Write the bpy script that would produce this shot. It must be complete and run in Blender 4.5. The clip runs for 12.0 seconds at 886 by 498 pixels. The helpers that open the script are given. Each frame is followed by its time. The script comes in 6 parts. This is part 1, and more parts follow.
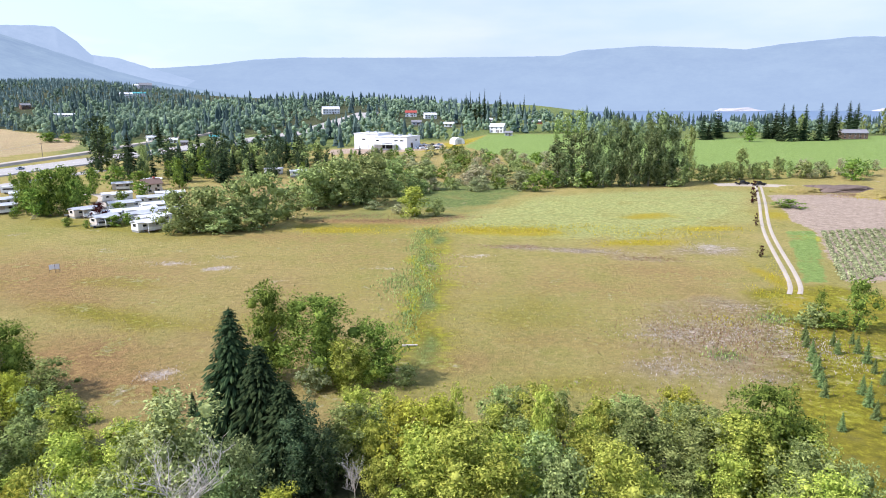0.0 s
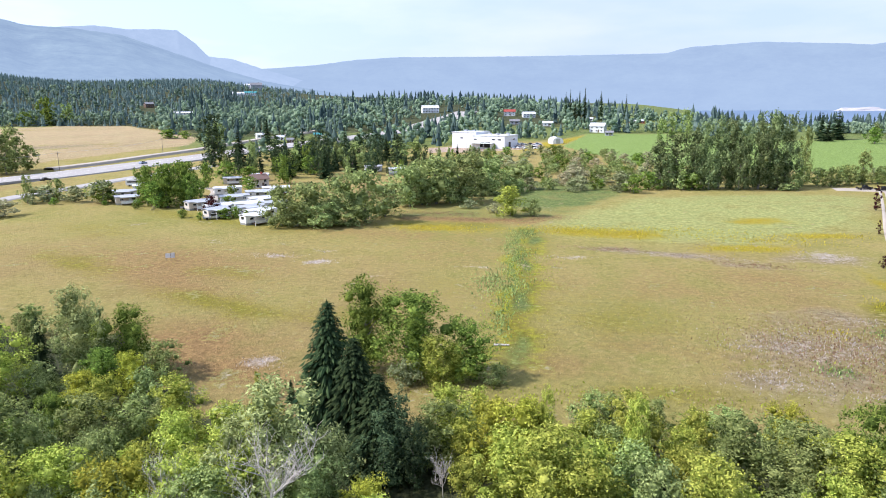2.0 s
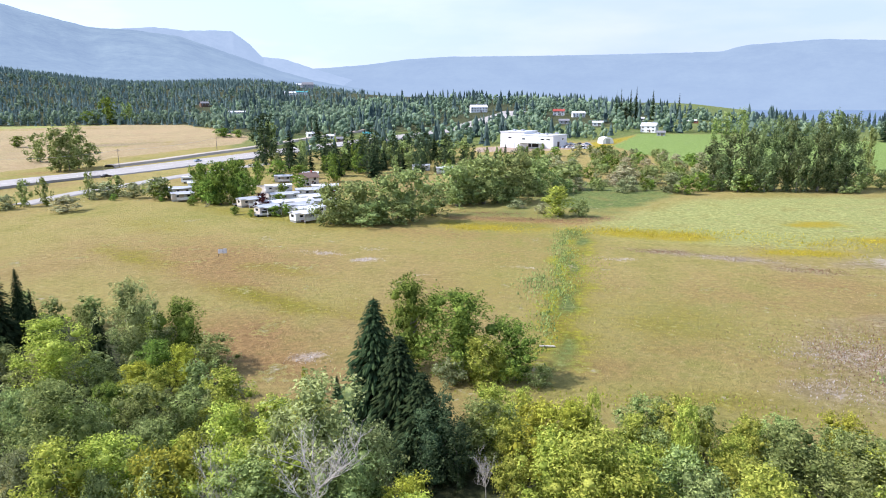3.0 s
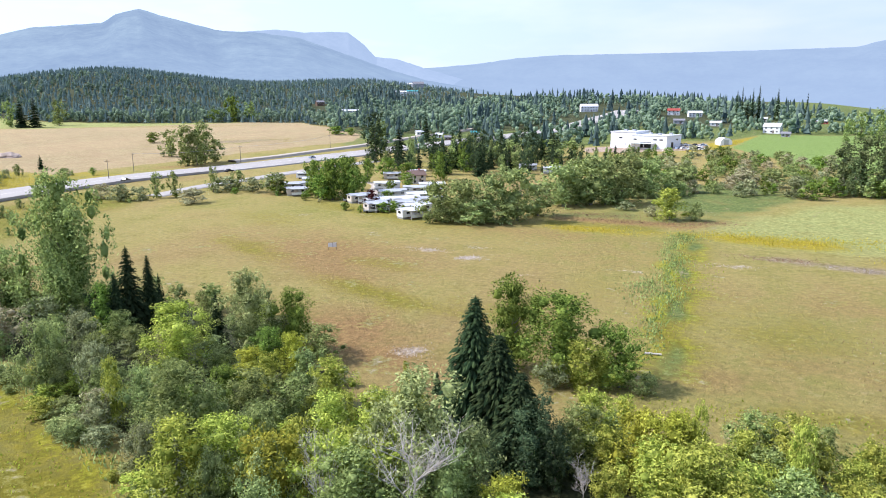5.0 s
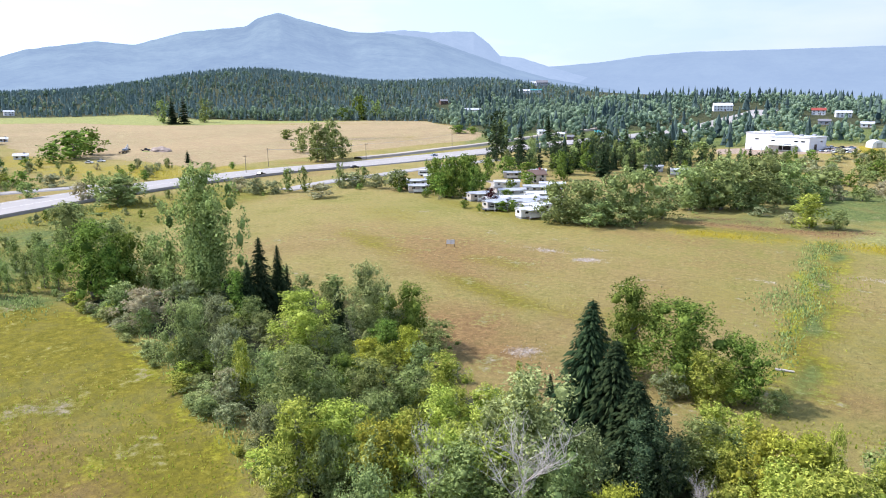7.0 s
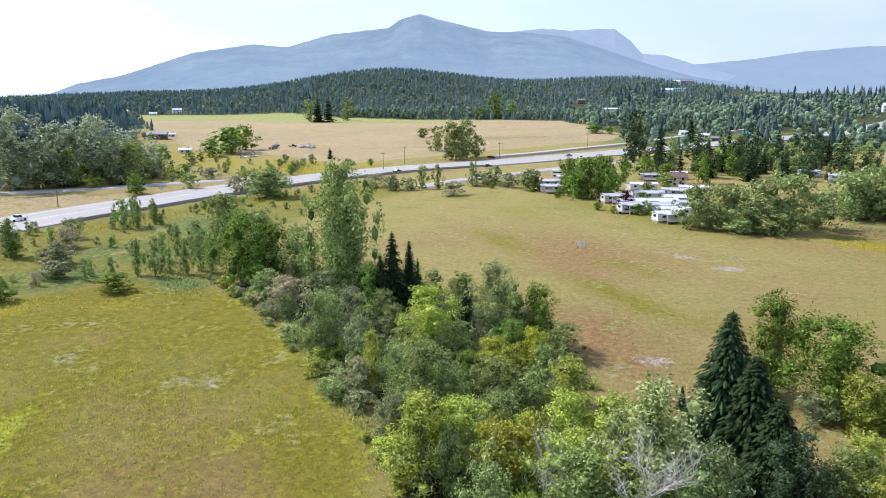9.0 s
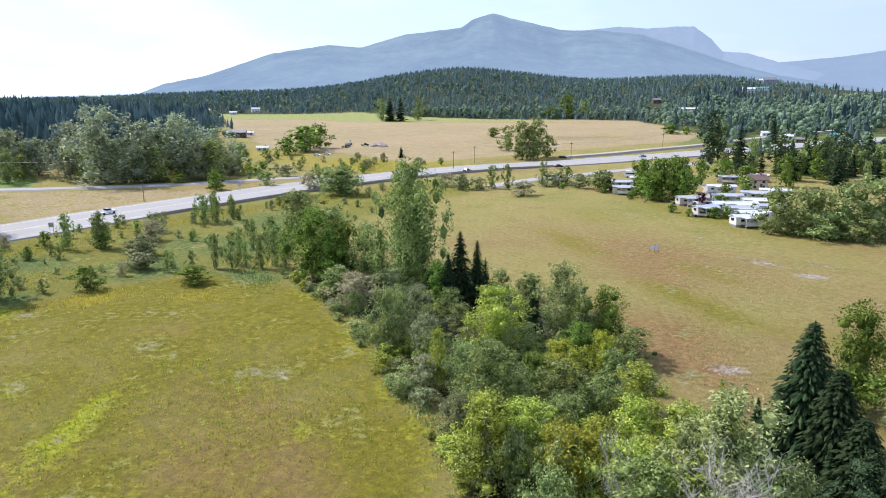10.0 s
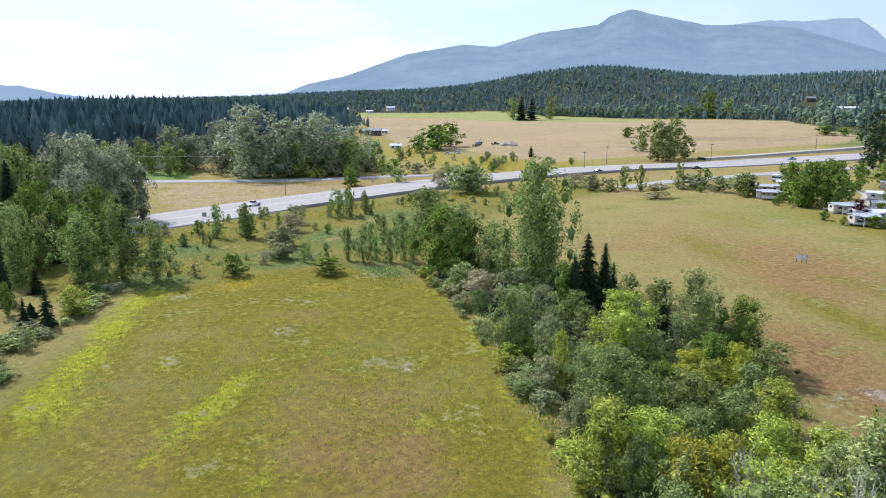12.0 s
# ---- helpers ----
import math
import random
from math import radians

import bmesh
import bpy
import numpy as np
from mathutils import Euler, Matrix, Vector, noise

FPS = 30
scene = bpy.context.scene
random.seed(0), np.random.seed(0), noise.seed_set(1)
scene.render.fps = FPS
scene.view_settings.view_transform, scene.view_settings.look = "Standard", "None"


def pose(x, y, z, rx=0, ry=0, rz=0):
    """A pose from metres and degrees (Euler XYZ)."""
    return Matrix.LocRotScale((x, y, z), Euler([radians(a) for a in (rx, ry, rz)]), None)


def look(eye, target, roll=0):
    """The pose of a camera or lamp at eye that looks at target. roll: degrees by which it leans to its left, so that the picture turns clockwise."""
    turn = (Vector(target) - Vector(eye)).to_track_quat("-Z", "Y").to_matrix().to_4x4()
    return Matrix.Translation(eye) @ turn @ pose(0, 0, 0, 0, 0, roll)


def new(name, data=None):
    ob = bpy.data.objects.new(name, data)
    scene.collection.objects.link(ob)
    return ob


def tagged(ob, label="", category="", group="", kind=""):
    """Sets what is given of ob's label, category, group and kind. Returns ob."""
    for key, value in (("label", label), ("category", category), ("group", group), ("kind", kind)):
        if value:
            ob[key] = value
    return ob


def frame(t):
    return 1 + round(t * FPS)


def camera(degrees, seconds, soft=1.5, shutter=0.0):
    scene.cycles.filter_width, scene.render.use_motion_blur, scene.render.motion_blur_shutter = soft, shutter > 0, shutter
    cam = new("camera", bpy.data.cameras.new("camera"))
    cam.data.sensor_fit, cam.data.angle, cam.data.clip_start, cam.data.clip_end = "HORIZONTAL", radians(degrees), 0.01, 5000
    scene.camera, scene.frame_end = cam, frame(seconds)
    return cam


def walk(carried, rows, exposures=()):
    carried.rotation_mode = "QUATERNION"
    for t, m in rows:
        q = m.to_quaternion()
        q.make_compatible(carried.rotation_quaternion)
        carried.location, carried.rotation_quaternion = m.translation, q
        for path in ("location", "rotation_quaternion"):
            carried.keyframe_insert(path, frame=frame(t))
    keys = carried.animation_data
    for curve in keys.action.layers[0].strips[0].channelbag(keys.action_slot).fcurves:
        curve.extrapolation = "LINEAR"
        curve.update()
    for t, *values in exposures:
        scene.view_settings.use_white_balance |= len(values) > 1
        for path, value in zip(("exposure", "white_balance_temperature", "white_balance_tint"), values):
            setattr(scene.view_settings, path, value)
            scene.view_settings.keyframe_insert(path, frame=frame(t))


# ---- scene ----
EYE = (0.0, 0.0, 34.0)
cam = camera(65.5, 12.0, soft=1.0)


def pan(yaw, tilt, lean):
    """A drone that hovers and pans: degrees to its left, up and of lean."""
    return pose(*EYE, 90 + tilt, 0, yaw) @ pose(0, 0, 0, 0, 0, lean)


walk(cam, [
    (0.0, pan(-0.00, -12.09, -0.39)),
    (0.5, pan(1.70, -12.11, -0.38)),
    (1.0, pan(3.75, -12.13, -0.39)),
    (1.5, pan(5.91, -12.12, -0.40)),
    (2.0, pan(8.03, -12.12, -0.39)),
    (2.5, pan(10.01, -12.12, -0.41)),
    (3.0, pan(11.98, -12.14, -0.39)),
    (5.0, pan(20.80, -12.16, -0.37)),
    (5.5, pan(23.20, -12.17, -0.36)),
    (6.0, pan(25.61, -12.17, -0.34)),
    (6.5, pan(28.16, -12.18, -0.34)),
    (7.0, pan(30.76, -12.19, -0.36)),
    (9.0, pan(41.75, -12.19, -0.31)),
    (9.5, pan(44.59, -12.20, -0.30)),
    (10.0, pan(47.55, -12.20, -0.30)),
    (10.5, pan(50.62, -12.22, -0.33)),
    (11.0, pan(53.56, -12.20, -0.34)),
    (11.5, pan(56.06, -12.21, -0.32)),
    (12.0, pan(58.25, -12.22, -0.40))
], exposures=[(0.0, 0.80, 5990, 19), (6.0, 0.81, 5930, 19), (12.0, 0.50, 5880, 16)])

# ---- sky and sun ----
SUN_AZ, SUN_EL = radians(-105), radians(46)
world = bpy.data.worlds.new("sky")
scene.world = world
world.use_nodes = True
wn = world.node_tree
sky = wn.nodes.new("ShaderNodeTexSky")
sky.sky_type, sky.sun_disc = "NISHITA", False
sky.sun_elevation, sky.sun_rotation = SUN_EL, SUN_AZ
sky.air_density, sky.dust_density, sky.ozone_density = 1.0, 0.9, 1.0
hz = wn.nodes.new("ShaderNodeTexCoord").outputs["Generated"]
split = wn.nodes.new("ShaderNodeSeparateXYZ")
wn.links.new(hz, split.inputs[0])
veil = wn.nodes.new("ShaderNodeMapRange")
veil.inputs["From Min"].default_value, veil.inputs["From Max"].default_value = 0.0, 0.55
veil.inputs["To Min"].default_value, veil.inputs["To Max"].default_value = 0.92, 0.5
wn.links.new(split.outputs["Z"], veil.inputs["Value"])
cloud_co = wn.nodes.new("ShaderNodeMapping")
cloud_co.inputs["Scale"].default_value = (2.2, 2.2, 9.0)
wn.links.new(hz, cloud_co.inputs[0])
cloud = wn.nodes.new("ShaderNodeTexNoise")
cloud.inputs["Scale"].default_value, cloud.inputs["Detail"].default_value = 1.6, 6.0
wn.links.new(cloud_co.outputs[0], cloud.inputs["Vector"])
thin = wn.nodes.new("ShaderNodeValToRGB")
thin.color_ramp.elements[0].position, thin.color_ramp.elements[0].color = 0.45, (3.0, 3.65, 4.7, 1)
thin.color_ramp.elements[1].position, thin.color_ramp.elements[1].color = 0.75, (4.0, 4.3, 4.8, 1)
wn.links.new(cloud.outputs[0], thin.inputs[0])
toward = wn.nodes.new("ShaderNodeVectorMath")
toward.operation = "DOT_PRODUCT"
toward.inputs[1].default_value = (math.sin(SUN_AZ), math.cos(SUN_AZ), 0.0)
wn.links.new(hz, toward.inputs[0])
glare = wn.nodes.new("ShaderNodeMapRange")
glare.inputs["From Min"].default_value, glare.inputs["From Max"].default_value = -0.3, 0.9
glare.inputs["To Min"].default_value, glare.inputs["To Max"].default_value = 0.84, 1.4
wn.links.new(toward.outputs["Value"], glare.inputs["Value"])
lit = wn.nodes.new("ShaderNodeVectorMath")
lit.operation = "SCALE"
wn.links.new(thin.outputs[0], lit.inputs[0])
wn.links.new(glare.outputs[0], lit.inputs["Scale"])
air = wn.nodes.new("ShaderNodeMix")
air.data_type = "RGBA"
wn.links.new(veil.outputs[0], air.inputs[0])
wn.links.new(sky.outputs[0], air.inputs[6])
wn.links.new(lit.outputs[0], air.inputs[7])
wn.links.new(air.outputs[2], wn.nodes["Background"].inputs[0])
wn.nodes["Background"].inputs[1].default_value = 0.145
sun = new("sun", bpy.data.lights.new("sun", "SUN"))
sun.data.energy, sun.data.angle, sun.data.color = 3.7, radians(0.6), (1.0, 0.95, 0.86)
sun.matrix_world = look((0, 0, 0), (-math.sin(SUN_AZ) * math.cos(SUN_EL), -math.cos(SUN_AZ) * math.cos(SUN_EL), -math.sin(SUN_EL)))


# ---- materials ----
def mat(name):
    m = bpy.data.materials.new(name)
    m.use_nodes = True
    t = m.node_tree
    return m, t, t.nodes["Principled BSDF"], t.nodes["Material Output"]


def nd(t, kind, **kw):
    n = t.nodes.new(kind)
    for k, v in kw.items():
        if k == "op":
            n.operation = v
        elif k == "clamp":
            n.use_clamp = v
        else:
            n.inputs[k.replace("_", " ")].default_value = v
    return n


def noise_at(t, co, scale, detail=4.0, rough=0.6):
    n = nd(t, "ShaderNodeTexNoise", Scale=scale, Detail=detail, Roughness=rough)
    t.links.new(co, n.inputs["Vector"])
    return n.outputs[0]


def ramp(t, fac, stops):
    n = t.nodes.new("ShaderNodeValToRGB")
    while len(n.color_ramp.elements) < len(stops):
        n.color_ramp.elements.new(0.5)
    for e, (p, c) in zip(n.color_ramp.elements, stops):
        e.position, e.color = p, (*c, 1) if len(c) == 3 else c
    t.links.new(fac, n.inputs[0])
    return n.outputs[0]


def mix(t, fac, a, b, blend="MIX"):
    n = t.nodes.new("ShaderNodeMix")
    n.data_type, n.blend_type = "RGBA", blend
    for v, i in ((fac, 0), (a, 6), (b, 7)):
        if hasattr(v, "is_linked"):
            t.links.new(v, n.inputs[i])
        else:
            n.inputs[i].default_value = (*v, 1) if i else v
    return n.outputs[2]


def maths(t, op, a, b=0.0, clamp=False):
    n = nd(t, "ShaderNodeMath", op=op, clamp=clamp)
    for v, i in ((a, 0), (b, 1)):
        if hasattr(v, "is_linked"):
            t.links.new(v, n.inputs[i])
        else:
            n.inputs[i].default_value = v
    return n.outputs[0]


def bump(t, bsdf, height, strength, distance):
    n = nd(t, "ShaderNodeBump", Strength=strength, Distance=distance)
    t.links.new(height, n.inputs["Height"])
    t.links.new(n.outputs[0], bsdf.inputs["Normal"])


def place(t):
    return t.nodes.new("ShaderNodeNewGeometry").outputs["Position"]


def plain(name, color, rough=0.7, metal=0.0, var=0.15, scale=2.0):
    """Paint, metal or timber with a little uneven weathering."""
    m, t, b, o = mat(name)
    co = t.nodes.new("ShaderNodeTexCoord").outputs["Object"]
    n = noise_at(t, co, scale, 6)
    dark = tuple(c * (1 - var) for c in color)
    light = tuple(min(1, c * (1 + var * 0.6)) for c in color)
    t.links.new(ramp(t, n, [(0.3, dark), (0.7, light)]), b.inputs["Base Color"])
    b.inputs["Roughness"].default_value, b.inputs["Metallic"].default_value = rough, metal
    return m


def leaves(name, dark, light, dry=None, glow=0.3, patch=0.35):
    """Foliage: tone differs from clump to clump and from plant to plant; light shines through."""
    m, t, b, o = mat(name)
    g = t.nodes.new("ShaderNodeNewGeometry")
    ob = t.nodes.new("ShaderNodeObjectInfo")
    big = noise_at(t, g.outputs["Position"], patch, 3)
    f = maths(t, "ADD", maths(t, "MULTIPLY", g.outputs["Random Per Island"], 0.85), maths(t, "MULTIPLY", big, 0.5))
    c = ramp(t, f, [(0.25, dark), (0.72, tuple(0.45 * p + 0.55 * q for p, q in zip(dark, light))), (1.0, light)])
    if dry:
        c = mix(t, ramp(t, ob.outputs["Random"], [(0.55, (0, 0, 0)), (1.0, (0.6, 0.6, 0.6))]), c, dry)
    hue = nd(t, "ShaderNodeHueSaturation", Saturation=1.0)
    t.links.new(c, hue.inputs["Color"])
    t.links.new(maths(t, "ADD", maths(t, "MULTIPLY", ob.outputs["Random"], 0.45), 0.78), hue.inputs["Value"])
    t.links.new(maths(t, "ADD", maths(t, "MULTIPLY", ob.outputs["Random"], 0.03), 0.472), hue.inputs["Hue"])
    d, tr, mx = t.nodes.new("ShaderNodeBsdfDiffuse"), t.nodes.new("ShaderNodeBsdfTranslucent"), t.nodes.new("ShaderNodeMixShader")
    t.links.new(hue.outputs[0], d.inputs[0])
    t.links.new(hue.outputs[0], tr.inputs[0])
    mx.inputs[0].default_value = glow
    t.links.new(d.outputs[0], mx.inputs[1])
    t.links.new(tr.outputs[0], mx.inputs[2])
    t.links.new(mx.outputs[0], o.inputs[0])
    return m


LEAF_POPLAR = leaves("leaf_poplar", (0.083, 0.132, 0.037), (0.396, 0.495, 0.165))
LEAF_PINE = leaves("leaf_cedar", (0.03, 0.055, 0.028), (0.10, 0.145, 0.065), None, 0.2)
LEAF_MAPLE = leaves("leaf_maple", (0.045, 0.095, 0.02), (0.27, 0.40, 0.075))
LEAF_BRIGHT = leaves("leaf_bright", (0.132, 0.204, 0.028), (0.550, 0.620, 0.121))
LEAF_GREY = leaves("leaf_grey_willow", (0.110, 0.143, 0.061), (0.462, 0.528, 0.264), (0.374, 0.275, 0.187))
LEAF_WILLOW = leaves("leaf_willow", (0.10, 0.15, 0.05), (0.39, 0.48, 0.17))
LEAF_SILVER = leaves("leaf_silver_poplar", (0.116, 0.160, 0.050), (0.495, 0.572, 0.226))
LEAF_YELLOW = leaves("leaf_yellow", (0.17, 0.20, 0.025), (0.52, 0.55, 0.08))
# olive green of the far stand, its colour lightened to carry haze
LEAF_OLIVE_HAZED = leaves("leaf_olive_cottonwood_hazed", (0.15, 0.185, 0.11), (0.46, 0.52, 0.32), None, 0.45)
LEAF_GROVE = leaves("leaf_grove_poplar", (0.055, 0.09, 0.035), (0.26, 0.33, 0.135))
LEAF_RED = leaves("leaf_red", (0.033, 0.012, 0.012), (0.090, 0.033, 0.025))
NEEDLE = leaves("needles", (0.015, 0.033, 0.016), (0.053, 0.082, 0.033), None, 0.15)
# distant foliage: haze is put into the base colours, paler and bluer
NEEDLE_FAR_HAZED = leaves("needles_far_hazed", (0.18, 0.275, 0.28), (0.36, 0.465, 0.43), None, 0.5, 0.012)
NEEDLE_WEST_HAZED = leaves("needles_west_hazed", (0.085, 0.14, 0.15), (0.23, 0.32, 0.31), None, 0.45, 0.03)
NEEDLE_NORTH_HAZED = leaves("needles_north_hazed", (0.055, 0.09, 0.09), (0.17, 0.235, 0.20), None, 0.35, 0.05)
WOOD_FAR_HAZED = leaves("broadleaf_far_hazed", (0.105, 0.165, 0.115), (0.32, 0.41, 0.26), None, 0.4, 0.03)
BARK = plain("bark", (0.20, 0.17, 0.14), 0.95, 0, 0.4, 3)
BARK_GREY = plain("bark_grey", (0.52, 0.475, 0.42), 0.95, 0, 0.3, 3)
WHITE = plain("white_siding", (0.78, 0.78, 0.77), 0.55, 0, 0.08)
ROOF_METAL = plain("roof_metal_white", (0.72, 0.73, 0.75), 0.4, 0.2, 0.12, 0.6)
ROOF_GREY = plain("roof_shingle_grey", (0.22, 0.22, 0.23), 0.9, 0, 0.3)
CREAM = plain("cream_stucco", (0.62, 0.55, 0.46), 0.8, 0, 0.12)
RED_BOARD = plain("red_boards", (0.33, 0.06, 0.04), 0.7, 0, 0.2)
BROWN_WOOD = plain("brown_wood", (0.13, 0.08, 0.05), 0.8, 0, 0.25)
TEAL = plain("teal_metal_roof", (0.06, 0.33, 0.33), 0.5, 0.1, 0.1)
DARK = plain("dark_glass_and_rubber", (0.02, 0.022, 0.026), 0.25, 0, 0.1)
STEEL = plain("galvanised_steel", (0.45, 0.46, 0.47), 0.45, 0.7, 0.15)
BLUE_PAINT = plain("blue_grey_paint", (0.28, 0.36, 0.46), 0.6, 0, 0.1)
BLACK_PAINT = plain("black_car_paint", (0.02, 0.02, 0.022), 0.2, 0, 0.05)
GREEN_PAINT = plain("green_car_paint", (0.06, 0.35, 0.12), 0.3, 0, 0.05)


def ground_material():
    """Hay meadow with rust, green, golden and pale patches, stubble, lawn, bare soil and wood floor, by attributes of the sheet."""
    m, t, b, o = mat("ground_cover")
    co = place(t)
    stretch = nd(t, "ShaderNodeMapping", Scale=(1.0, 0.55, 1.0), Rotation=(0, 0, 0.5))
    t.links.new(co, stretch.inputs[0])
    n_big = noise_at(t, stretch.outputs[0], 0.018, 5, 0.62)
    n_mid = noise_at(t, co, 0.11, 6, 0.65)
    n_fine = noise_at(t, co, 0.9, 8, 0.75)
    n_blade = noise_at(t, co, 4.5, 4, 0.8)
    base = ramp(t, n_big, [(0.34, (0.25, 0.24, 0.056)), (0.50, (0.345, 0.28, 0.097)), (0.64, (0.335, 0.22, 0.1))])
    tuft = ramp(t, n_mid, [(0.36, (0.20, 0.20, 0.052)), (0.64, (0.385, 0.31, 0.127))])
    c = mix(t, 0.42, base, tuft)
    seed_heads = ramp(t, noise_at(t, co, 0.45, 5, 0.8), [(0.56, (0, 0, 0)), (0.74, (0.75, 0.75, 0.75))])
    c = mix(t, seed_heads, c, (0.36, 0.31, 0.17))

    def edge(name, soft=0.5):
        a = t.nodes.new("ShaderNodeAttribute")
        a.attribute_name = name
        j = maths(t, "MULTIPLY", maths(t, "SUBTRACT", maths(t, "ADD", maths(t, "MULTIPLY", n_mid, 0.6), maths(t, "MULTIPLY", n_fine, 0.4)), 0.5), 3.4)
        return maths(t, "DIVIDE", maths(t, "SUBTRACT", maths(t, "ADD", a.outputs["Fac"], j), 0.5 - soft / 2), soft, True)

    for name, tone, other, soft in (
        ("rust", (0.25, 0.15, 0.068), (0.325, 0.215, 0.09), 0.9),
        ("green", (0.17, 0.155, 0.016), (0.255, 0.22, 0.028), 0.7),
        ("sage", (0.25, 0.28, 0.09), (0.38, 0.38, 0.15), 0.7),
        ("lime", (0.30, 0.33, 0.015), (0.42, 0.42, 0.03), 0.6),
        ("scrub", (0.09, 0.13, 0.04), (0.19, 0.23, 0.07), 0.6),
        ("weed", (0.19, 0.145, 0.09), (0.36, 0.29, 0.20), 0.6),
        ("gold", (0.40, 0.29, 0.02), (0.27, 0.25, 0.045), 0.6),
        ("pale", (0.36, 0.29, 0.25), (0.56, 0.49, 0.44), 0.4),
        ("floor", (0.045, 0.055, 0.028), (0.08, 0.085, 0.04), 0.4),
        ("stubble", (0.38, 0.29, 0.16), (0.47, 0.37, 0.21), 0.25),
        ("lawn", (0.165, 0.24, 0.06), (0.235, 0.32, 0.095), 0.15),
        ("soil", (0.34, 0.255, 0.20), (0.43, 0.34, 0.275), 0.2),
    ):
        if name == "stubble":
            tone, other = mix(t, ramp(t, n_big, [(0.4, (0, 0, 0)), (0.6, (1, 1, 1))]), tone, (0.30, 0.25, 0.13)), mix(t, ramp(t, n_mid, [(0.4, (0, 0, 0)), (0.62, (1, 1, 1))]), other, (0.40, 0.28, 0.17))
        c = mix(t, edge(name, soft), c, mix(t, ramp(t, n_fine, [(0.35, (0, 0, 0)), (0.65, (1, 1, 1))]), tone, other))
    c = mix(t, 0.75, c, ramp(t, n_fine, [(0.32, (0.60, 0.62, 0.58)), (0.68, (1.3, 1.28, 1.24))]), "MULTIPLY")
    c = mix(t, 0.6, c, ramp(t, n_blade, [(0.3, (0.66, 0.68, 0.62)), (0.7, (1.26, 1.25, 1.22))]), "MULTIPLY")
    t.links.new(c, b.inputs["Base Color"])
    b.inputs["Roughness"].default_value = 0.95
    b.inputs["Specular IOR Level"].default_value = 0.1
    bump(t, b, maths(t, "ADD", n_blade, maths(t, "MULTIPLY", n_fine, 2.0)), 0.9, 0.25)
    return m


GROUND = ground_material()


def road_material(name, dark, light):
    m, t, b, o = mat(name)
    co = place(t)
    c = mix(t, 0.5, ramp(t, noise_at(t, co, 0.12, 5), [(0.3, dark), (0.7, light)]), ramp(t, noise_at(t, co, 3.0, 6), [(0.3, dark), (0.7, light)]))
    t.links.new(c, b.inputs["Base Color"])
    b.inputs["Roughness"].default_value = 0.9
    bump(t, b, noise_at(t, co, 8.0, 4), 0.4, 0.02)
    return m


ASPHALT = road_material("worn_pale_asphalt", (0.30, 0.28, 0.255), (0.39, 0.365, 0.33))
GRAVEL = road_material("dusty_gravel", (0.33, 0.28, 0.22), (0.47, 0.41, 0.33))
LINE = plain("road_paint", (0.7, 0.69, 0.64), 0.7, 0, 0.2)


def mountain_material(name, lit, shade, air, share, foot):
    """Wooded slopes far off; the haze of kilometres of air is mixed in as emission, more of it towards the foot."""
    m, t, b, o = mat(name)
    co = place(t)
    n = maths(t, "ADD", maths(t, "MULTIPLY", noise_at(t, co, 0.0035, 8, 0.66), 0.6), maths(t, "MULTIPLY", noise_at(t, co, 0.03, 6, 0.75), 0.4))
    # lit and shaded slopes are painted as two base tones, mottled by noise
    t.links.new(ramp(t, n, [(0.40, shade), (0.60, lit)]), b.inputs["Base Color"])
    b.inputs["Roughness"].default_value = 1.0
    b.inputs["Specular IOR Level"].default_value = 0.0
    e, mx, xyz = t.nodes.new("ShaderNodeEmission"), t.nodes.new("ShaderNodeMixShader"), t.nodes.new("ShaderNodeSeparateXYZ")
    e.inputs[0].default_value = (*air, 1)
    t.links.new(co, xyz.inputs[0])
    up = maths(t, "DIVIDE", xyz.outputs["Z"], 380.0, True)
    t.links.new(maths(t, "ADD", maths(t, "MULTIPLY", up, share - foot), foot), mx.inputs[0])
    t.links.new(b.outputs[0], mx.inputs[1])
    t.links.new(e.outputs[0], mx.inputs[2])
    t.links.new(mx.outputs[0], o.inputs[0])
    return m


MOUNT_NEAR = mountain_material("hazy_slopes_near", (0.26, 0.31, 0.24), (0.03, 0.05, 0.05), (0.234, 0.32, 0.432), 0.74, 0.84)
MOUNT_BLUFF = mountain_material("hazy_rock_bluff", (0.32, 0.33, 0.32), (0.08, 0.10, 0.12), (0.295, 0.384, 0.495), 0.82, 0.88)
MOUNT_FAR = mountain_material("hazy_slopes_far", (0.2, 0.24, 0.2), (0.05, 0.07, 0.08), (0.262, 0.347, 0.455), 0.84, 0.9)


# ---- terrain ----
def smooth(a, b, v):
    s = np.clip((v - a) / (b - a), 0, 1)
    return s * s * (3 - 2 * s)


def bell(v, mid, half):
    return np.exp(-((v - mid) / half) ** 2)


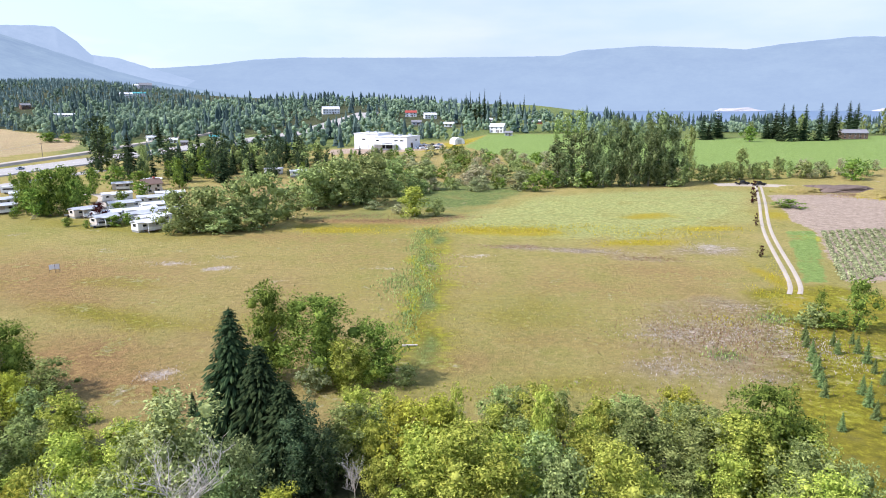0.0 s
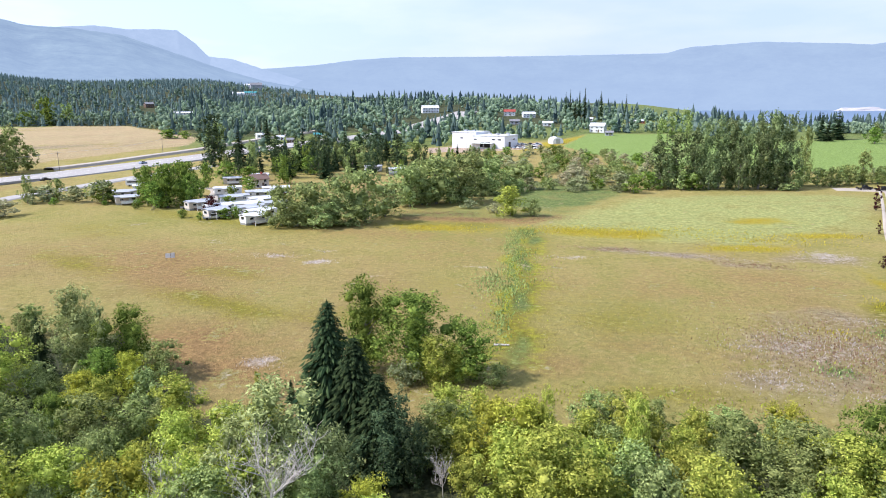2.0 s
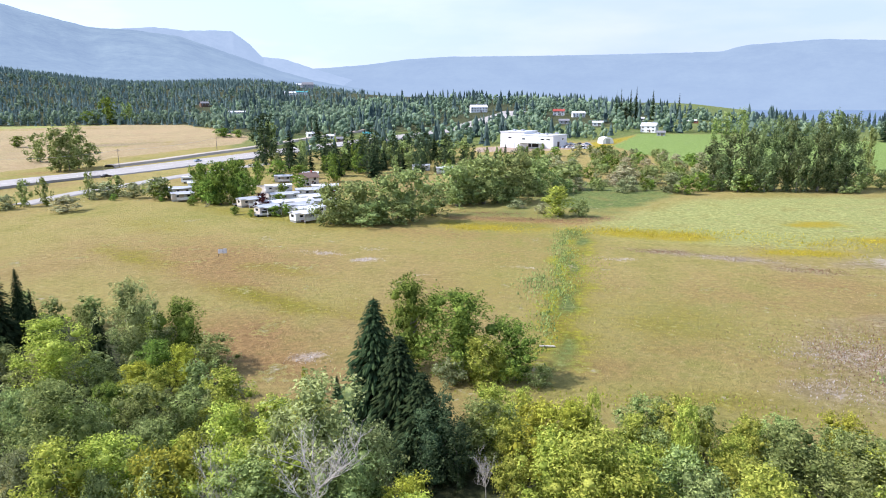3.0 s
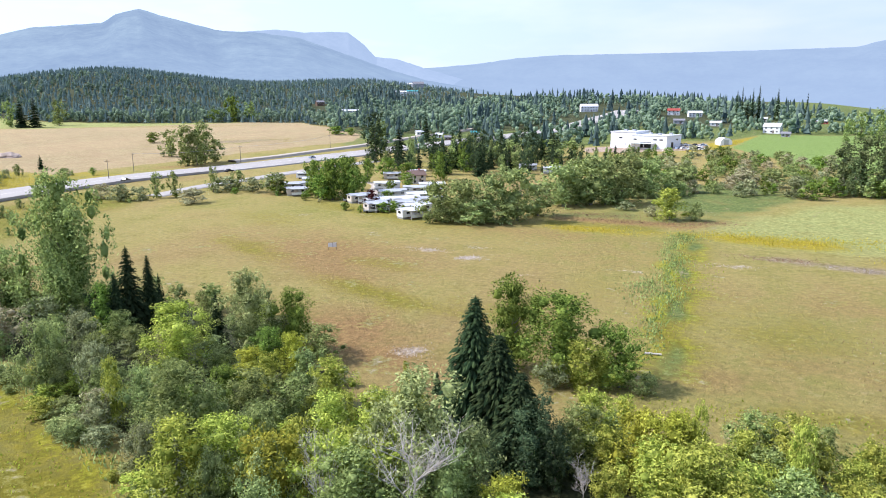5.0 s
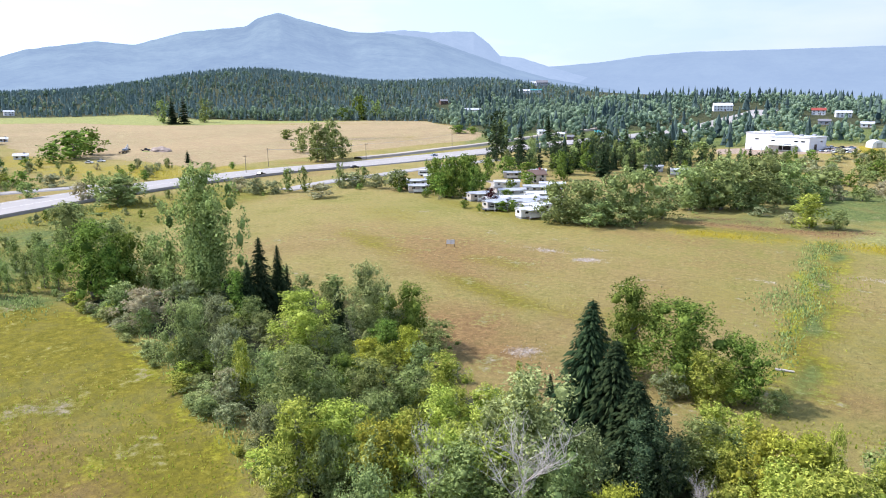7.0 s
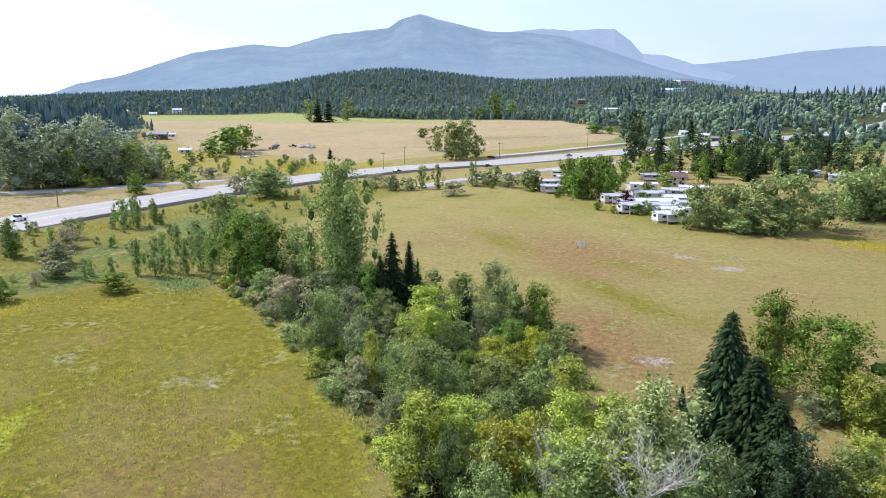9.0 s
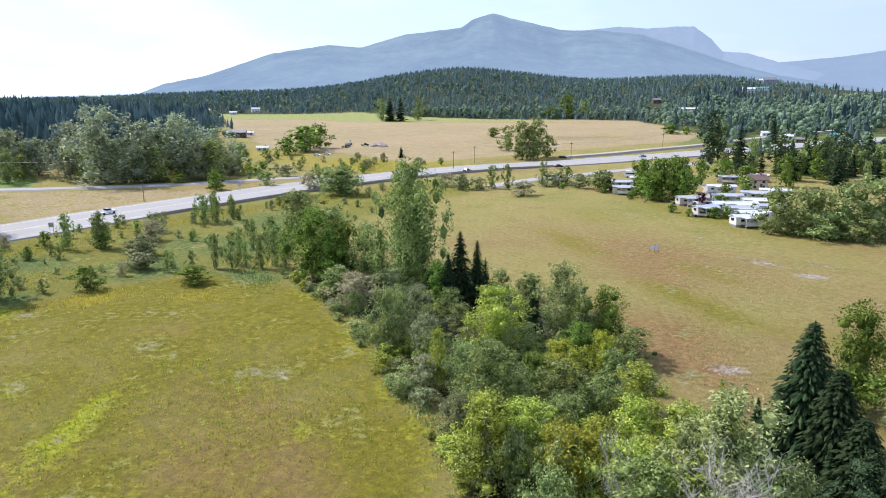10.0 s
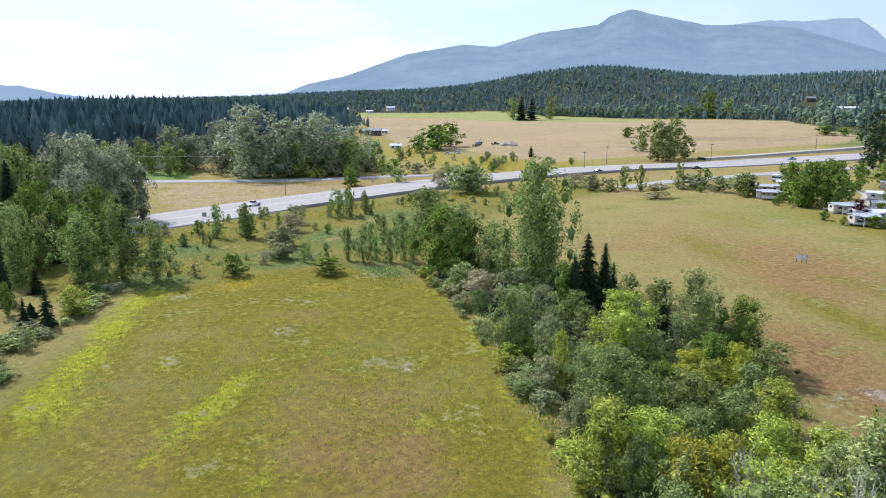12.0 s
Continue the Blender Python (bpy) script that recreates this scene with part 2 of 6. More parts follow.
def terrain(x, y):
    """Height of the ground: level meadows, farmland that rises to the west, a wooded hill behind it."""
    x, y = np.asarray(x, float), np.asarray(y, float)
    r, a = np.hypot(x, y), np.degrees(np.arctan2(x, y))
    west = smooth(4, -18, a) * smooth(-125, -95, a)
    z = west * smooth(300, 760, r) * (7 + 3 * bell(a, -45, 15))
    z = z + west * smooth(780, 1450, r) * (14 + 66 * bell(a, -46, 11) + 42 * bell(a, -27.5, 8.5) + 18 * bell(a, -65, 9))
    z = z + smooth(-14, 4, a) * smooth(290, 480, r) * 8
    z = z + bell(a, -4, 14) * smooth(480, 720, r) * 9
    z = z + bell(a, -11, 13) * smooth(600, 1000, r) * 15
    z = z - smooth(6, 14, a) * smooth(75, 55, a) * smooth(800, 980, r) * 40
    z = z + bell(a, -82, 15) * smooth(330, 620, r) * 12
    z = z + 0.35 * np.sin(x * 0.031 + 1) * np.sin(y * 0.027) * smooth(30, 80, r)
    z = z + bell(np.hypot((x - 75) / 75, (y - 225) / 40), 0, 0.75) * 1.6
    return z


def zt(x, y):
    return float(terrain(x, y))


def inside(x, y, pts, soft):
    """Signed share 0 to 1 of how far (x, y) lies inside a polygon, eased over soft metres."""
    px, py = np.array(pts, float).T
    hit, near = np.zeros(x.shape, bool), np.full(x.shape, 1e9)
    for i in range(len(px)):
        x0, y0, x1, y1 = px[i - 1], py[i - 1], px[i], py[i]
        with np.errstate(divide="ignore", invalid="ignore"):
            hit ^= ((y0 > y) != (y1 > y)) & (x < (x1 - x0) * (y - y0) / (y1 - y0 + 1e-12) + x0)
        s = np.clip(((x - x0) * (x1 - x0) + (y - y0) * (y1 - y0)) / ((x1 - x0) ** 2 + (y1 - y0) ** 2 + 1e-9), 0, 1)
        near = np.minimum(near, np.hypot(x - x0 - s * (x1 - x0), y - y0 - s * (y1 - y0)))
    return np.clip(0.5 + np.where(hit, near, -near) / soft, 0, 1)


def spot(x, y, cx, cy, along, across, turn=0):
    c, s = math.cos(radians(turn)), math.sin(radians(turn))
    u, v = (x - cx) * c + (y - cy) * s, -(x - cx) * s + (y - cy) * c
    return np.exp(-(u / along) ** 2 - (v / across) ** 2)


def build_ground():
    az = np.radians(np.concatenate([np.arange(-104, 44, 0.36), np.arange(44, 256, 4.0)]))
    r = np.concatenate([[0.0, 8], np.geomspace(16, 4900, 330)])
    A, R = np.meshgrid(az, r)
    x, y = R * np.sin(A), R * np.cos(A)
    z = terrain(x, y)
    n, k = len(az), len(r)
    co = np.stack([x, y, z], -1).reshape(-1, 3)
    i = np.arange(k - 1)[:, None] * n + np.arange(n)[None]
    j = np.arange(k - 1)[:, None] * n + (np.arange(n)[None] + 1) % n
    faces = np.stack([i, i + n, j + n, j], -1).reshape(-1, 4)
    me = bpy.data.meshes.new("ground")
    me.from_pydata(co, [], faces.tolist())
    me.polygons.foreach_set("use_smooth", np.ones(len(faces), bool))
    zones = ground_zones(x.ravel(), y.ravel())
    for name, v in zones.items():
        me.attributes.new(name, "FLOAT", "POINT").data.foreach_set("value", np.clip(v, 0, 1).astype(np.float32))
    me.materials.append(GROUND)
    tagged(new("ground", me), "hay meadows, stubble and farmland in late summer", "ground", kind="structure")


# stubble field beyond the highway and the green strip behind it
FIELD = [(-805, 370), (-745, 455), (-589, 496), (-546, 572), (-496, 671), (-439, 700), (-280, 539), (-252, 472), (-272, 363), (-285, 278), (-290, 240), (-344, 247), (-420, 226), (-564, 274)]
STRIP = [(-805, 370), (-882, 405), (-775, 558), (-668, 563), (-577, 605), (-496, 671), (-546, 572), (-589, 496), (-745, 455)]
# lime-green streaks of the west meadow: centre, length, width, turn, share
LIME = [(-76, 15, 11, 1.7, -42, 0.8), (-71, 12, 8, 2.2, -42, 0.6), (-62, 18.5, 4, 1.2, -35, 0.75), (-127, 15, 13, 2.8, -32, 0.95), (-104, 7, 16, 2.6, -25, 0.85), (-84, 1, 8, 3, -22, 0.7),
        (-86, 35, 4, 1.2, -40, 0.55), (-59, 34, 3, 1, -30, 0.6), (-93, 14, 3, 1, -35, 0.7), (-81, 20, 5, 1.2, -42, 0.6), (-66, 30, 4, 1, -35, 0.5), (-55, 14, 4, 1.2, -40, 0.5)]


def ground_zones(x, y):
    r, a = np.hypot(x, y), np.degrees(np.arctan2(x, y))
    zn = {k: np.zeros_like(x) for k in ("rust", "green", "lime", "gold", "sage", "pale", "weed", "scrub", "stubble", "lawn", "soil", "floor")}

    def add(kind, cx, cy, along, across, turn=0, share=1.0):
        zn[kind] += share * spot(x, y, cx, cy, along, across, turn)

    # west meadow, greener, with lime streaks and a mown edge
    west = inside(x, y, [(-36, 30), (-49, 45), (-70, 53), (-102, 64), (-121, 66), (-133, 55), (-133, 18), (-99, 0), (-60, -20), (-20, -10)], 6)
    zn["green"] += west * 0.9
    for cx, cy, al, ac, tn, sh in LIME:
        add("lime", cx, cy, al * 1.1, ac * 1.2, tn, sh * 0.52)
    for cx, cy, al, ac, tn, sh in ((-97, 29, 9, 3, -40, 0.3), (-75, 27, 7, 4, -35, 0.42), (-60, 24, 8, 5, -30, 0.5), (-79, 41, 9, 3, -35, 0.3), (-66, 38, 8, 4, -30, 0.36), (-110, 20, 12, 3, -30, 0.34),
                                   (-88, 8, 12, 4, -28, 0.4), (-70, 6, 10, 5, -30, 0.42), (-62, 48, 8, 2.5, -25, 0.25), (-103, 40, 8, 2.5, -35, 0.2), (-52, 28, 6, 3, -35, 0.45)):
        add("rust", cx, cy, al * 1.3, ac * 1.5, tn, sh * 0.8)
        zn["green"] *= 1 - min(0.5, sh * 0.9) * spot(x, y, cx, cy, al * 1.3, ac * 1.5, tn)
    add("rust", -58, 14, 30, 16, -20, 0.4)
    for cx, cy, al, ac, tn in ((-54, 27, 9, 5, 20), (-71, 33, 6, 3, 10), (-100, 39, 12, 4, 30), (-50, 33, 9, 5, 0), (-84, 30, 6, 3, 20), (-62, 12, 8, 4, 0), (-46, 22, 8, 5, 0)):
        add("rust", cx, cy, al, ac, tn, 0.8)
    add("gold", -128, 33, 7, 4, 80, 0.8)
    add("gold", -117, 47, 7, 3, 60, 0.6)
    for edge, share in (([(-40, 37.5), (-48, 43), (-62, 48.5), (-79, 55.5), (-102, 64), (-121, 64.5), (-119, 61), (-100, 60.5), (-78, 52), (-61, 45), (-48, 39.5), (-41, 34)], 0.3),
                        ([(-136, 22), (-126, 13), (-113, 6.5), (-99, 0), (-86, -6), (-84, -1), (-97, 5.5), (-111, 11.5), (-124, 18), (-132, 25)], 0.28)):
        zn["lime"] += share * inside(x, y, edge, 3)
    # rough strip between the west meadow and the highway
    rough = inside(x, y, [(-133, 6), (-133, 60), (-122, 68), (-160, 110), (-190, 200), (-225, 200), (-222, 120), (-208, 60), (-196, 20), (-170, -20)], 10)
    zn["gold"] += rough * 0.18
    zn["green"] += rough * 0.7
    zn["scrub"] += rough * 0.34
    for cx, cy, al, ac in ((-144, 47, 9, 8), (-123, 62, 9, 4), (-166, 30, 9, 7), (-155, 70, 14, 9), (-175, 100, 16, 12), (-140, 20, 9, 5)):
        add("scrub", cx, cy, al, ac, 30, 0.9)
    # east meadow: rust heart, green bands, pale seed heads
    for cx, cy, al, ac, tn, s in ((-79, 138, 26, 14, -25, 0.8), (-47, 89, 14, 8, -30, 0.8), (-57, 87, 14, 10, 0, 0.5), (-40, 174, 34, 10, -10, 0.5), (27, 125, 22, 9, -10, 0.45),
                                  (2, 86, 10, 5, 0, 0.55), (44, 137, 20, 6, -15, 0.5), (14, 96, 8, 5, 0, 0.5), (-20, 150, 18, 12, 0, 0.35), (30, 90, 10, 6, 0, 0.4), (-70, 120, 20, 6, -30, 0.6), (-38, 79, 10, 4, -10, 0.6)):
        add("rust", cx, cy, al, ac, tn, s)
    for cx, cy, al, ac, tn, s in ((-55, 108, 17, 4.5, -25, 0.75), (-101, 134, 18, 5, -30, 0.7), (-62, 128, 12, 4, -20, 0.5), (-30, 105, 12, 8, 0, 0.4), (12, 108, 12, 14, 0, 0.45), (-95, 190, 40, 8, -28, 0.7),
                                  (-120, 170, 25, 9, -35, 0.4), (-20, 125, 9, 14, 0, 0.3), (20, 78, 18, 4, 0, 0.5)):
        add("green", cx, cy, al, ac, tn, s)
    for cx, cy, al, ac in ((-59, 145, 5.5, 2), (-47, 140, 3.2, 2), (-49, 151, 3, 1.6), (-42, 149, 2, 1.2), (-36, 83, 3, 2.5), (62, 158, 5, 6), (7, 152, 5, 1.5), (-33, 130, 3, 1.5), (-12, 140, 3, 1), (48, 84, 4, 4), (38, 95, 5, 4), (45, 108, 5, 3), (30, 82, 3, 2), (52, 98, 4, 4)):
        add("pale", cx, cy, al, ac, 0, 0.62 if cy > 125 or cx < 0 else 0.34)
    # overgrown ditch that wanders down the meadow
    wander = -2.6 - 0.00032 * (y - 140) ** 2 * np.sign(140 - y) + 0.9 * np.sin(y * 0.16) + 0.6 * np.sin(y * 0.41)
    ditch = smooth(78, 92, y) * smooth(192, 184, y)
    zn["green"] += ditch * bell(x, wander, 4.2) * 0.75
    zn["scrub"] += ditch * bell(x, wander + 0.4, 1.7 + 0.6 * np.sin(y * 0.3)) * (0.5 + 0.35 * np.sin(y * 0.23))
    zn["lime"] += ditch * (0.42 * bell(x, wander - 2.4, 2.2) + 0.3 * bell(x, wander + 2.6, 1.6))
    zn["sage"] += inside(x, y, [(3, 201), (34, 242), (89, 267), (115, 258), (89, 195), (66, 181), (48, 165), (29, 172), (6, 180)], 16) * 0.8
    for cx, cy, al, ac in ((12, 183, 12, 5.5), (25, 180, 9, 4.5), (71, 181, 11, 3), (48, 165, 12, 4), (98, 200, 6, 9), (60, 200, 9, 4), (-27, 184, 15, 5), (60, 110, 3, 5), (64, 130, 2, 14)):
        add("gold", cx, cy, al, ac, 0, 1.0)
    for cx, cy, al, ac, tn in ((17, 162, 9, 2.6, -5), (32, 157, 11, 3, -12), (45, 148, 8, 3, -15), (60, 155, 9, 5, 0)):
        add("weed", cx, cy, al, ac, tn, 0.85)
    zn["weed"] += 0.5 * inside(x, y, [(33, 110), (47, 118), (57, 115), (47, 80), (40, 74), (21, 77), (25, 87)], 7)
    for cx, cy in ((52, 104), (38, 88)):
        add("scrub", cx, cy, 3, 3, 0, 0.8)
    # reed bed and marsh round the bush
    zn["scrub"] += 0.45 * inside(x, y, [(-42, 200), (-2, 199), (10, 208), (18, 235), (-10, 232), (-40, 214)], 8)
    zn["rust"] += 0.9 * inside(x, y, [(-42, 194), (-2, 193), (9, 204), (6, 210), (-12, 203), (-40, 204)], 4)
    zn["scrub"] += 0.8 * inside(x, y, [(-14, 228), (14, 225), (34, 262), (20, 300), (-30, 290)], 10)
    zn["green"] += 0.6 * inside(x, y, [(-42, 186), (-10, 184), (-10, 193), (-42, 196)], 4)
    # mown lane, nursery ground and plots beside the track
    zn["green"] += inside(x, y, [(55, 121), (72, 124), (90, 100), (62, 50), (30, 52), (38, 70)], 4)
    zn["lime"] += 0.25 * inside(x, y, [(55, 121), (72, 124), (90, 100), (62, 50), (30, 52), (38, 70)], 4)
    zn["lawn"] += 0.75 * inside(x, y, [(68, 126), (73, 126), (97, 176), (89, 176)], 1.5)
    add("lime", 91, 168, 4, 6, 0, 0.9)
    zn["soil"] += inside(x, y, [(76, 126), (95, 128), (140, 168), (170, 200), (141, 247), (116, 245), (98, 190), (97, 176)], 2.5)
    zn["weed"] += 0.7 * inside(x, y, [(122, 262), (165, 262), (190, 225), (165, 205), (142, 246)], 8)
    add("gold", 150, 232, 14, 4, -35, 0.9)
    # farmland beyond the highway
    farm = inside(x, y, FIELD, 10)
    strip = inside(x, y, STRIP, 10)
    zn["sage"] += strip
    zn["stubble"] += farm
    add("weed", -330, 430, 60, 26, 60, 0.75)
    add("rust", -262, 292, 16, 8, 60, 0.8)
    zn["stubble"] *= 1 - 0.75 * spot(x, y, -330, 430, 60, 26, 60) - 0.8 * spot(x, y, -262, 292, 16, 8, 60) - 0.6 * spot(x, y, -520, 560, 150, 22, 40)
    zn["sage"] += 0.5 * spot(x, y, -330, 430, 60, 26, 60)
    add("lawn", -384, 281, 9, 5, 0, 0.7)
    zn["gold"] += 0.55 * inside(x, y, [(-250, 255), (-285, 262), (-340, 225), (-430, 225), (-400, 190), (-300, 180), (-250, 200)], 10)
    zn["stubble"] += 0.6 * inside(x, y, [(-226, 40), (-232, 110), (-262, 116), (-285, 95), (-318, 45)], 8)
    zn["lawn"] += inside(x, y, [(-330, 50), (-322, 66), (-350, 74), (-372, 50)], 4)
    # crop fields to the north-east
    zn["lawn"] += inside(x, y, [(14, 430), (34, 530), (100, 545), (150, 470), (420, 520), (400, 440), (195, 310), (150, 322), (45, 360)], 6)
    zn["gold"] += 0.9 * inside(x, y, [(8, 430), (24, 470), (36, 530), (10, 470), (-20, 440), (-10, 415)], 6)
    zn["soil"] += inside(x, y, [(-30, 455), (0, 462), (2, 428), (-25, 422), (-70, 430), (-75, 470)], 5)
    # woodland floor
    zn["floor"] += 1.2 * smooth(740, 800, r) * smooth(-20, -26, a)
    zn["floor"] *= 1 - np.clip(farm + strip, 0, 1)
    zn["floor"] += inside(x, y, [(-330, 0), (-320, 45), (-372, 80), (-400, 160), (-520, 240), (-760, 330), (-800, -200), (-300, -200)], 10)
    zn["floor"] += inside(x, y, [(-40, 41), (-57, 50), (-83, 62), (-117, 68), (-92, 90), (-62, 88), (-46, 74), (-36, 67), (-8, 64), (26, 65), (40, 40), (24, 10), (-24, 10)], 5)
    zn["floor"] += smooth(560, 640, r) * smooth(-32, -26, a) * smooth(8, 2, a) * 0.85
    zn["scrub"] += smooth(430, 520, r) * smooth(-32, -26, a) * 0.9 * (1 - np.clip(zn["lawn"] + zn["soil"] + zn["gold"], 0, 1))
    return zn


build_ground()


def ribbon(name, pts, width, lift, material, label, category, steps=12, closed_edge=0.5):
    """A road: a smooth line through pts, width metres wide, with sloped sides down into the ground."""
    P = [Vector((*p, 0)) for p in pts]
    line = []
    for i in range(len(P) - 1):
        a, b, c, d = P[max(i - 1, 0)], P[i], P[i + 1], P[min(i + 2, len(P) - 1)]
        for s in range(steps):
            u = s / steps
            line.append(0.5 * ((2 * b) + (c - a) * u + (2 * a - 5 * b + 4 * c - d) * u * u + (3 * b - a - 3 * c + d) * u ** 3))
    line.append(P[-1])
    bm = bmesh.new()
    rows = []
    for i, p in enumerate(line):
        d = (line[min(i + 1, len(line) - 1)] - line[max(i - 1, 0)]).normalized()
        side = Vector((-d.y, d.x, 0))
        row = []
        for off, h in ((-width / 2 - 3 * closed_edge, -0.6), (-width / 2, lift), (0, lift + 0.06), (width / 2, lift), (width / 2 + 3 * closed_edge, -0.6)):
            q = p + side * off
            row.append(bm.verts.new((q.x, q.y, zt(p.x, p.y) + h)))
        rows.append(row)
    for a, b in zip(rows, rows[1:]):
        for k in range(4):
            bm.faces.new((a[k], a[k + 1], b[k + 1], b[k]))
    bmesh.ops.recalc_face_normals(bm, faces=bm.faces)
    me = bpy.data.meshes.new(name)
    bm.to_mesh(me)
    bm.free()
    me.materials.append(material)
    ob = tagged(new(name, me), label, category, kind="structure")
    return ob, line


HIGHWAY = [(-188, -60), (-209, 33), (-221, 68), (-234, 112), (-242, 145), (-247, 190), (-247, 228), (-241, 260), (-231, 286), (-222, 315), (-215, 348), (-207, 384), (-198, 425), (-185, 465), (-150, 545), (-112, 626), (-93, 710), (-85, 800)]
ribbon("highway", HIGHWAY, 26, 0.45, ASPHALT, "pale worn four-lane asphalt highway on a low bank", "road", closed_edge=0.25)
ribbon("side_road", [(-345, 20), (-323, 48), (-304, 80), (-287, 111), (-279, 133), (-266, 170)], 7, 0.4, ASPHALT, "pale narrow asphalt side road beside the highway", "road")
ribbon("frontage_road", [(-191, 200), (-193, 230), (-189, 255), (-186, 280), (-182, 306), (-174, 350)], 7, 0.35, ASPHALT, "pale frontage road to the trailer park", "road")
ribbon("upper_road", [(-246, 318), (-239, 348), (-234, 390), (-227, 440), (-221, 500), (-211, 560), (-185, 640)], 6, 1.2, GRAVEL, "pale upper road above the highway", "road")
ribbon("park_lane", [(-160, 262), (-132, 262), (-118, 236), (-106, 206)], 4, 0.12, GRAVEL, "gravel lane among the trailer homes", "road", closed_edge=0.2)
for off in (-0.95, 0.95):
    ribbon("track", [(62.5 + off, 118), (68 + off, 130), (84.5 + off, 176), (103 + off, 220), (122 + off, 264), (130 + off, 284)], 0.85, 0.06, GRAVEL, "dusty pale wheel track across the grass", "track", closed_edge=0.05)
ribbon("track_head", [(112, 282), (128, 279), (150, 268)], 9, 0.08, GRAVEL, "dusty turning place at the head of the track", "track", closed_edge=0.1)


def line_beside(off, name, width, dash=0.0):
    """Painted lines along the highway."""
    pts = [Vector((*p, 0)) for p in HIGHWAY]
    line = []
    for i in range(len(pts) - 1):
        p0, p1, p2, p3 = pts[max(i - 1, 0)], pts[i], pts[i + 1], pts[min(i + 2, len(pts) - 1)]
        for s in range(12):
            u = s / 12
            line.append(0.5 * ((2 * p1) + (p2 - p0) * u + (2 * p0 - 5 * p1 + 4 * p2 - p3) * u * u + (3 * p1 - p0 - 3 * p2 + p3) * u ** 3))
    verts, faces = [], []
    for i in range(len(line) - 1):
        d = (line[i + 1] - line[i]).normalized()
        n = Vector((-d.y, d.x, 0))
        for p in (line[i], line[i + 1]):
            for sg in (-1, 1):
                q = p + n * (off + sg * width / 2)
                verts.append((q.x, q.y, zt(p.x, p.y) + 0.45 + 0.06 * (1 - abs(off) / 13) + 0.02))
        k = len(verts) - 4
        if not dash or i % 2:
            faces.append((k, k + 1, k + 3, k + 2))
    me = bpy.data.meshes.new(name)
    me.from_pydata(verts, [], faces)
    me.materials.append(LINE)
    tagged(new(name, me), "faded painted line on the highway", "road marking", kind="structure")


line_beside(10.6, "edge_line", 0.25)
line_beside(-10.6, "edge_line", 0.25)
line_beside(0.0, "centre_line", 0.3)


# ---- lake ----
def lake():
    m, t, bs, o = mat("lake_water")
    co = place(t)
    bs.inputs["Base Color"].default_value = (0.10, 0.16, 0.25, 1)
    bs.inputs["Roughness"].default_value = 0.35
    bump(t, bs, noise_at(t, co, 0.05, 4), 0.3, 1.0)
    verts, faces = [], []
    for k in range(41):
        a = radians(6 + k * 1.6)
        for r in (1000, 4700):
            verts.append((r * math.sin(a), r * math.cos(a), -19.0))
        if k:
            faces.append((2 * k - 2, 2 * k - 1, 2 * k + 1, 2 * k))
    me = bpy.data.meshes.new("lake")
    me.from_pydata(verts, [], faces)
    me.materials.append(m)
    tagged(new("water", me), "distant blue lake below the terrace", "lake", kind="structure")


lake()


# ---- mountains ----
def mountain(name, az0, az1, base_r, top_r, crest, material, seed, label):
    """A range: crest(az) gives its height over azimuth in degrees; slopes with spurs and gullies from base_r up to top_r."""
    az = np.linspace(az0, az1, 360)
    s = np.linspace(0, 1, 30)
    verts, faces = [], []
    for j, u in enumerate(s):
        r = base_r + (top_r - base_r) * u
        for a in az:
            h = crest(a)
            spur = noise.ridged_multi_fractal(Vector((a * 0.16 + 0.25 * u, u * 0.7 + seed, seed)), 1.0, 2.1, 5, 1.0, 2.0) - 1.0
            z = h * (u ** 0.9) * (1 + 0.42 * spur * u * (1 - u)) - 26 * (1 - u)
            tooth = 2.6 * noise.fractal(Vector((a * 1.6, 0, seed)), 1.0, 2.0, 4)
            verts.append((r * math.sin(radians(a)), r * math.cos(radians(a)), z + tooth * u ** 3))
    n = len(az)
    for j in range(len(s) - 1):
        for i in range(n - 1):
            faces.append((j * n + i, j * n + i + 1, (j + 1) * n + i + 1, (j + 1) * n + i))
    me = bpy.data.meshes.new(name)
    me.from_pydata(verts, [], faces)
    me.polygons.foreach_set("use_smooth", np.ones(len(faces), bool))
    me.materials.append(material)
    return tagged(new(name, me), label, "mountain", kind="structure")


def el_height(el, r):
    return EYE[2] + r * math.tan(radians(el))


def ridge(r, *keys):
    """A skyline at distance r from its passes and summits (azimuth, rise over the eye in degrees)."""
    az, el = zip(*keys)
    return lambda a: el_height(float(np.interp(a, az, el)), r)


crest_main = ridge(3900, (-84, -1.4), (-72, 0.1), (-69, 1.3), (-66, 1.9), (-61, 3.6), (-56.5, 4.3), (-54, 4.1), (-50.5, 5.1), (-46, 5.6), (-45, 6.25), (-43.5, 6.68), (-41.8, 6.2),
                   (-38, 5.3), (-35, 5.2), (-32, 4.85), (-28, 3.5), (-25, 2.45), (-22, 1.6), (-18, 0.9), (-10, -0.5), (-4, -1.5))
crest_bluff = ridge(4300, (-42, 4.6), (-37, 5.2), (-33.7, 5.46), (-31.6, 5.26), (-29.5, 5.34), (-28.2, 5.28), (-27, 4.4), (-26.1, 3.42), (-24.5, 3.3), (-22, 2.5), (-18, 1.35), (-11, -0.6))
crest_lake = ridge(4750, (-30, 2.2), (-21.4, 2.6), (-18, 2.85), (-15, 3.25), (-11.5, 3.46), (-3, 3.45), (9.4, 3.46), (11, 3.86), (16, 4.08), (21, 3.78), (23, 3.6), (25.5, 3.9), (30, 4.2), (44, 3.6), (60, 2.4))
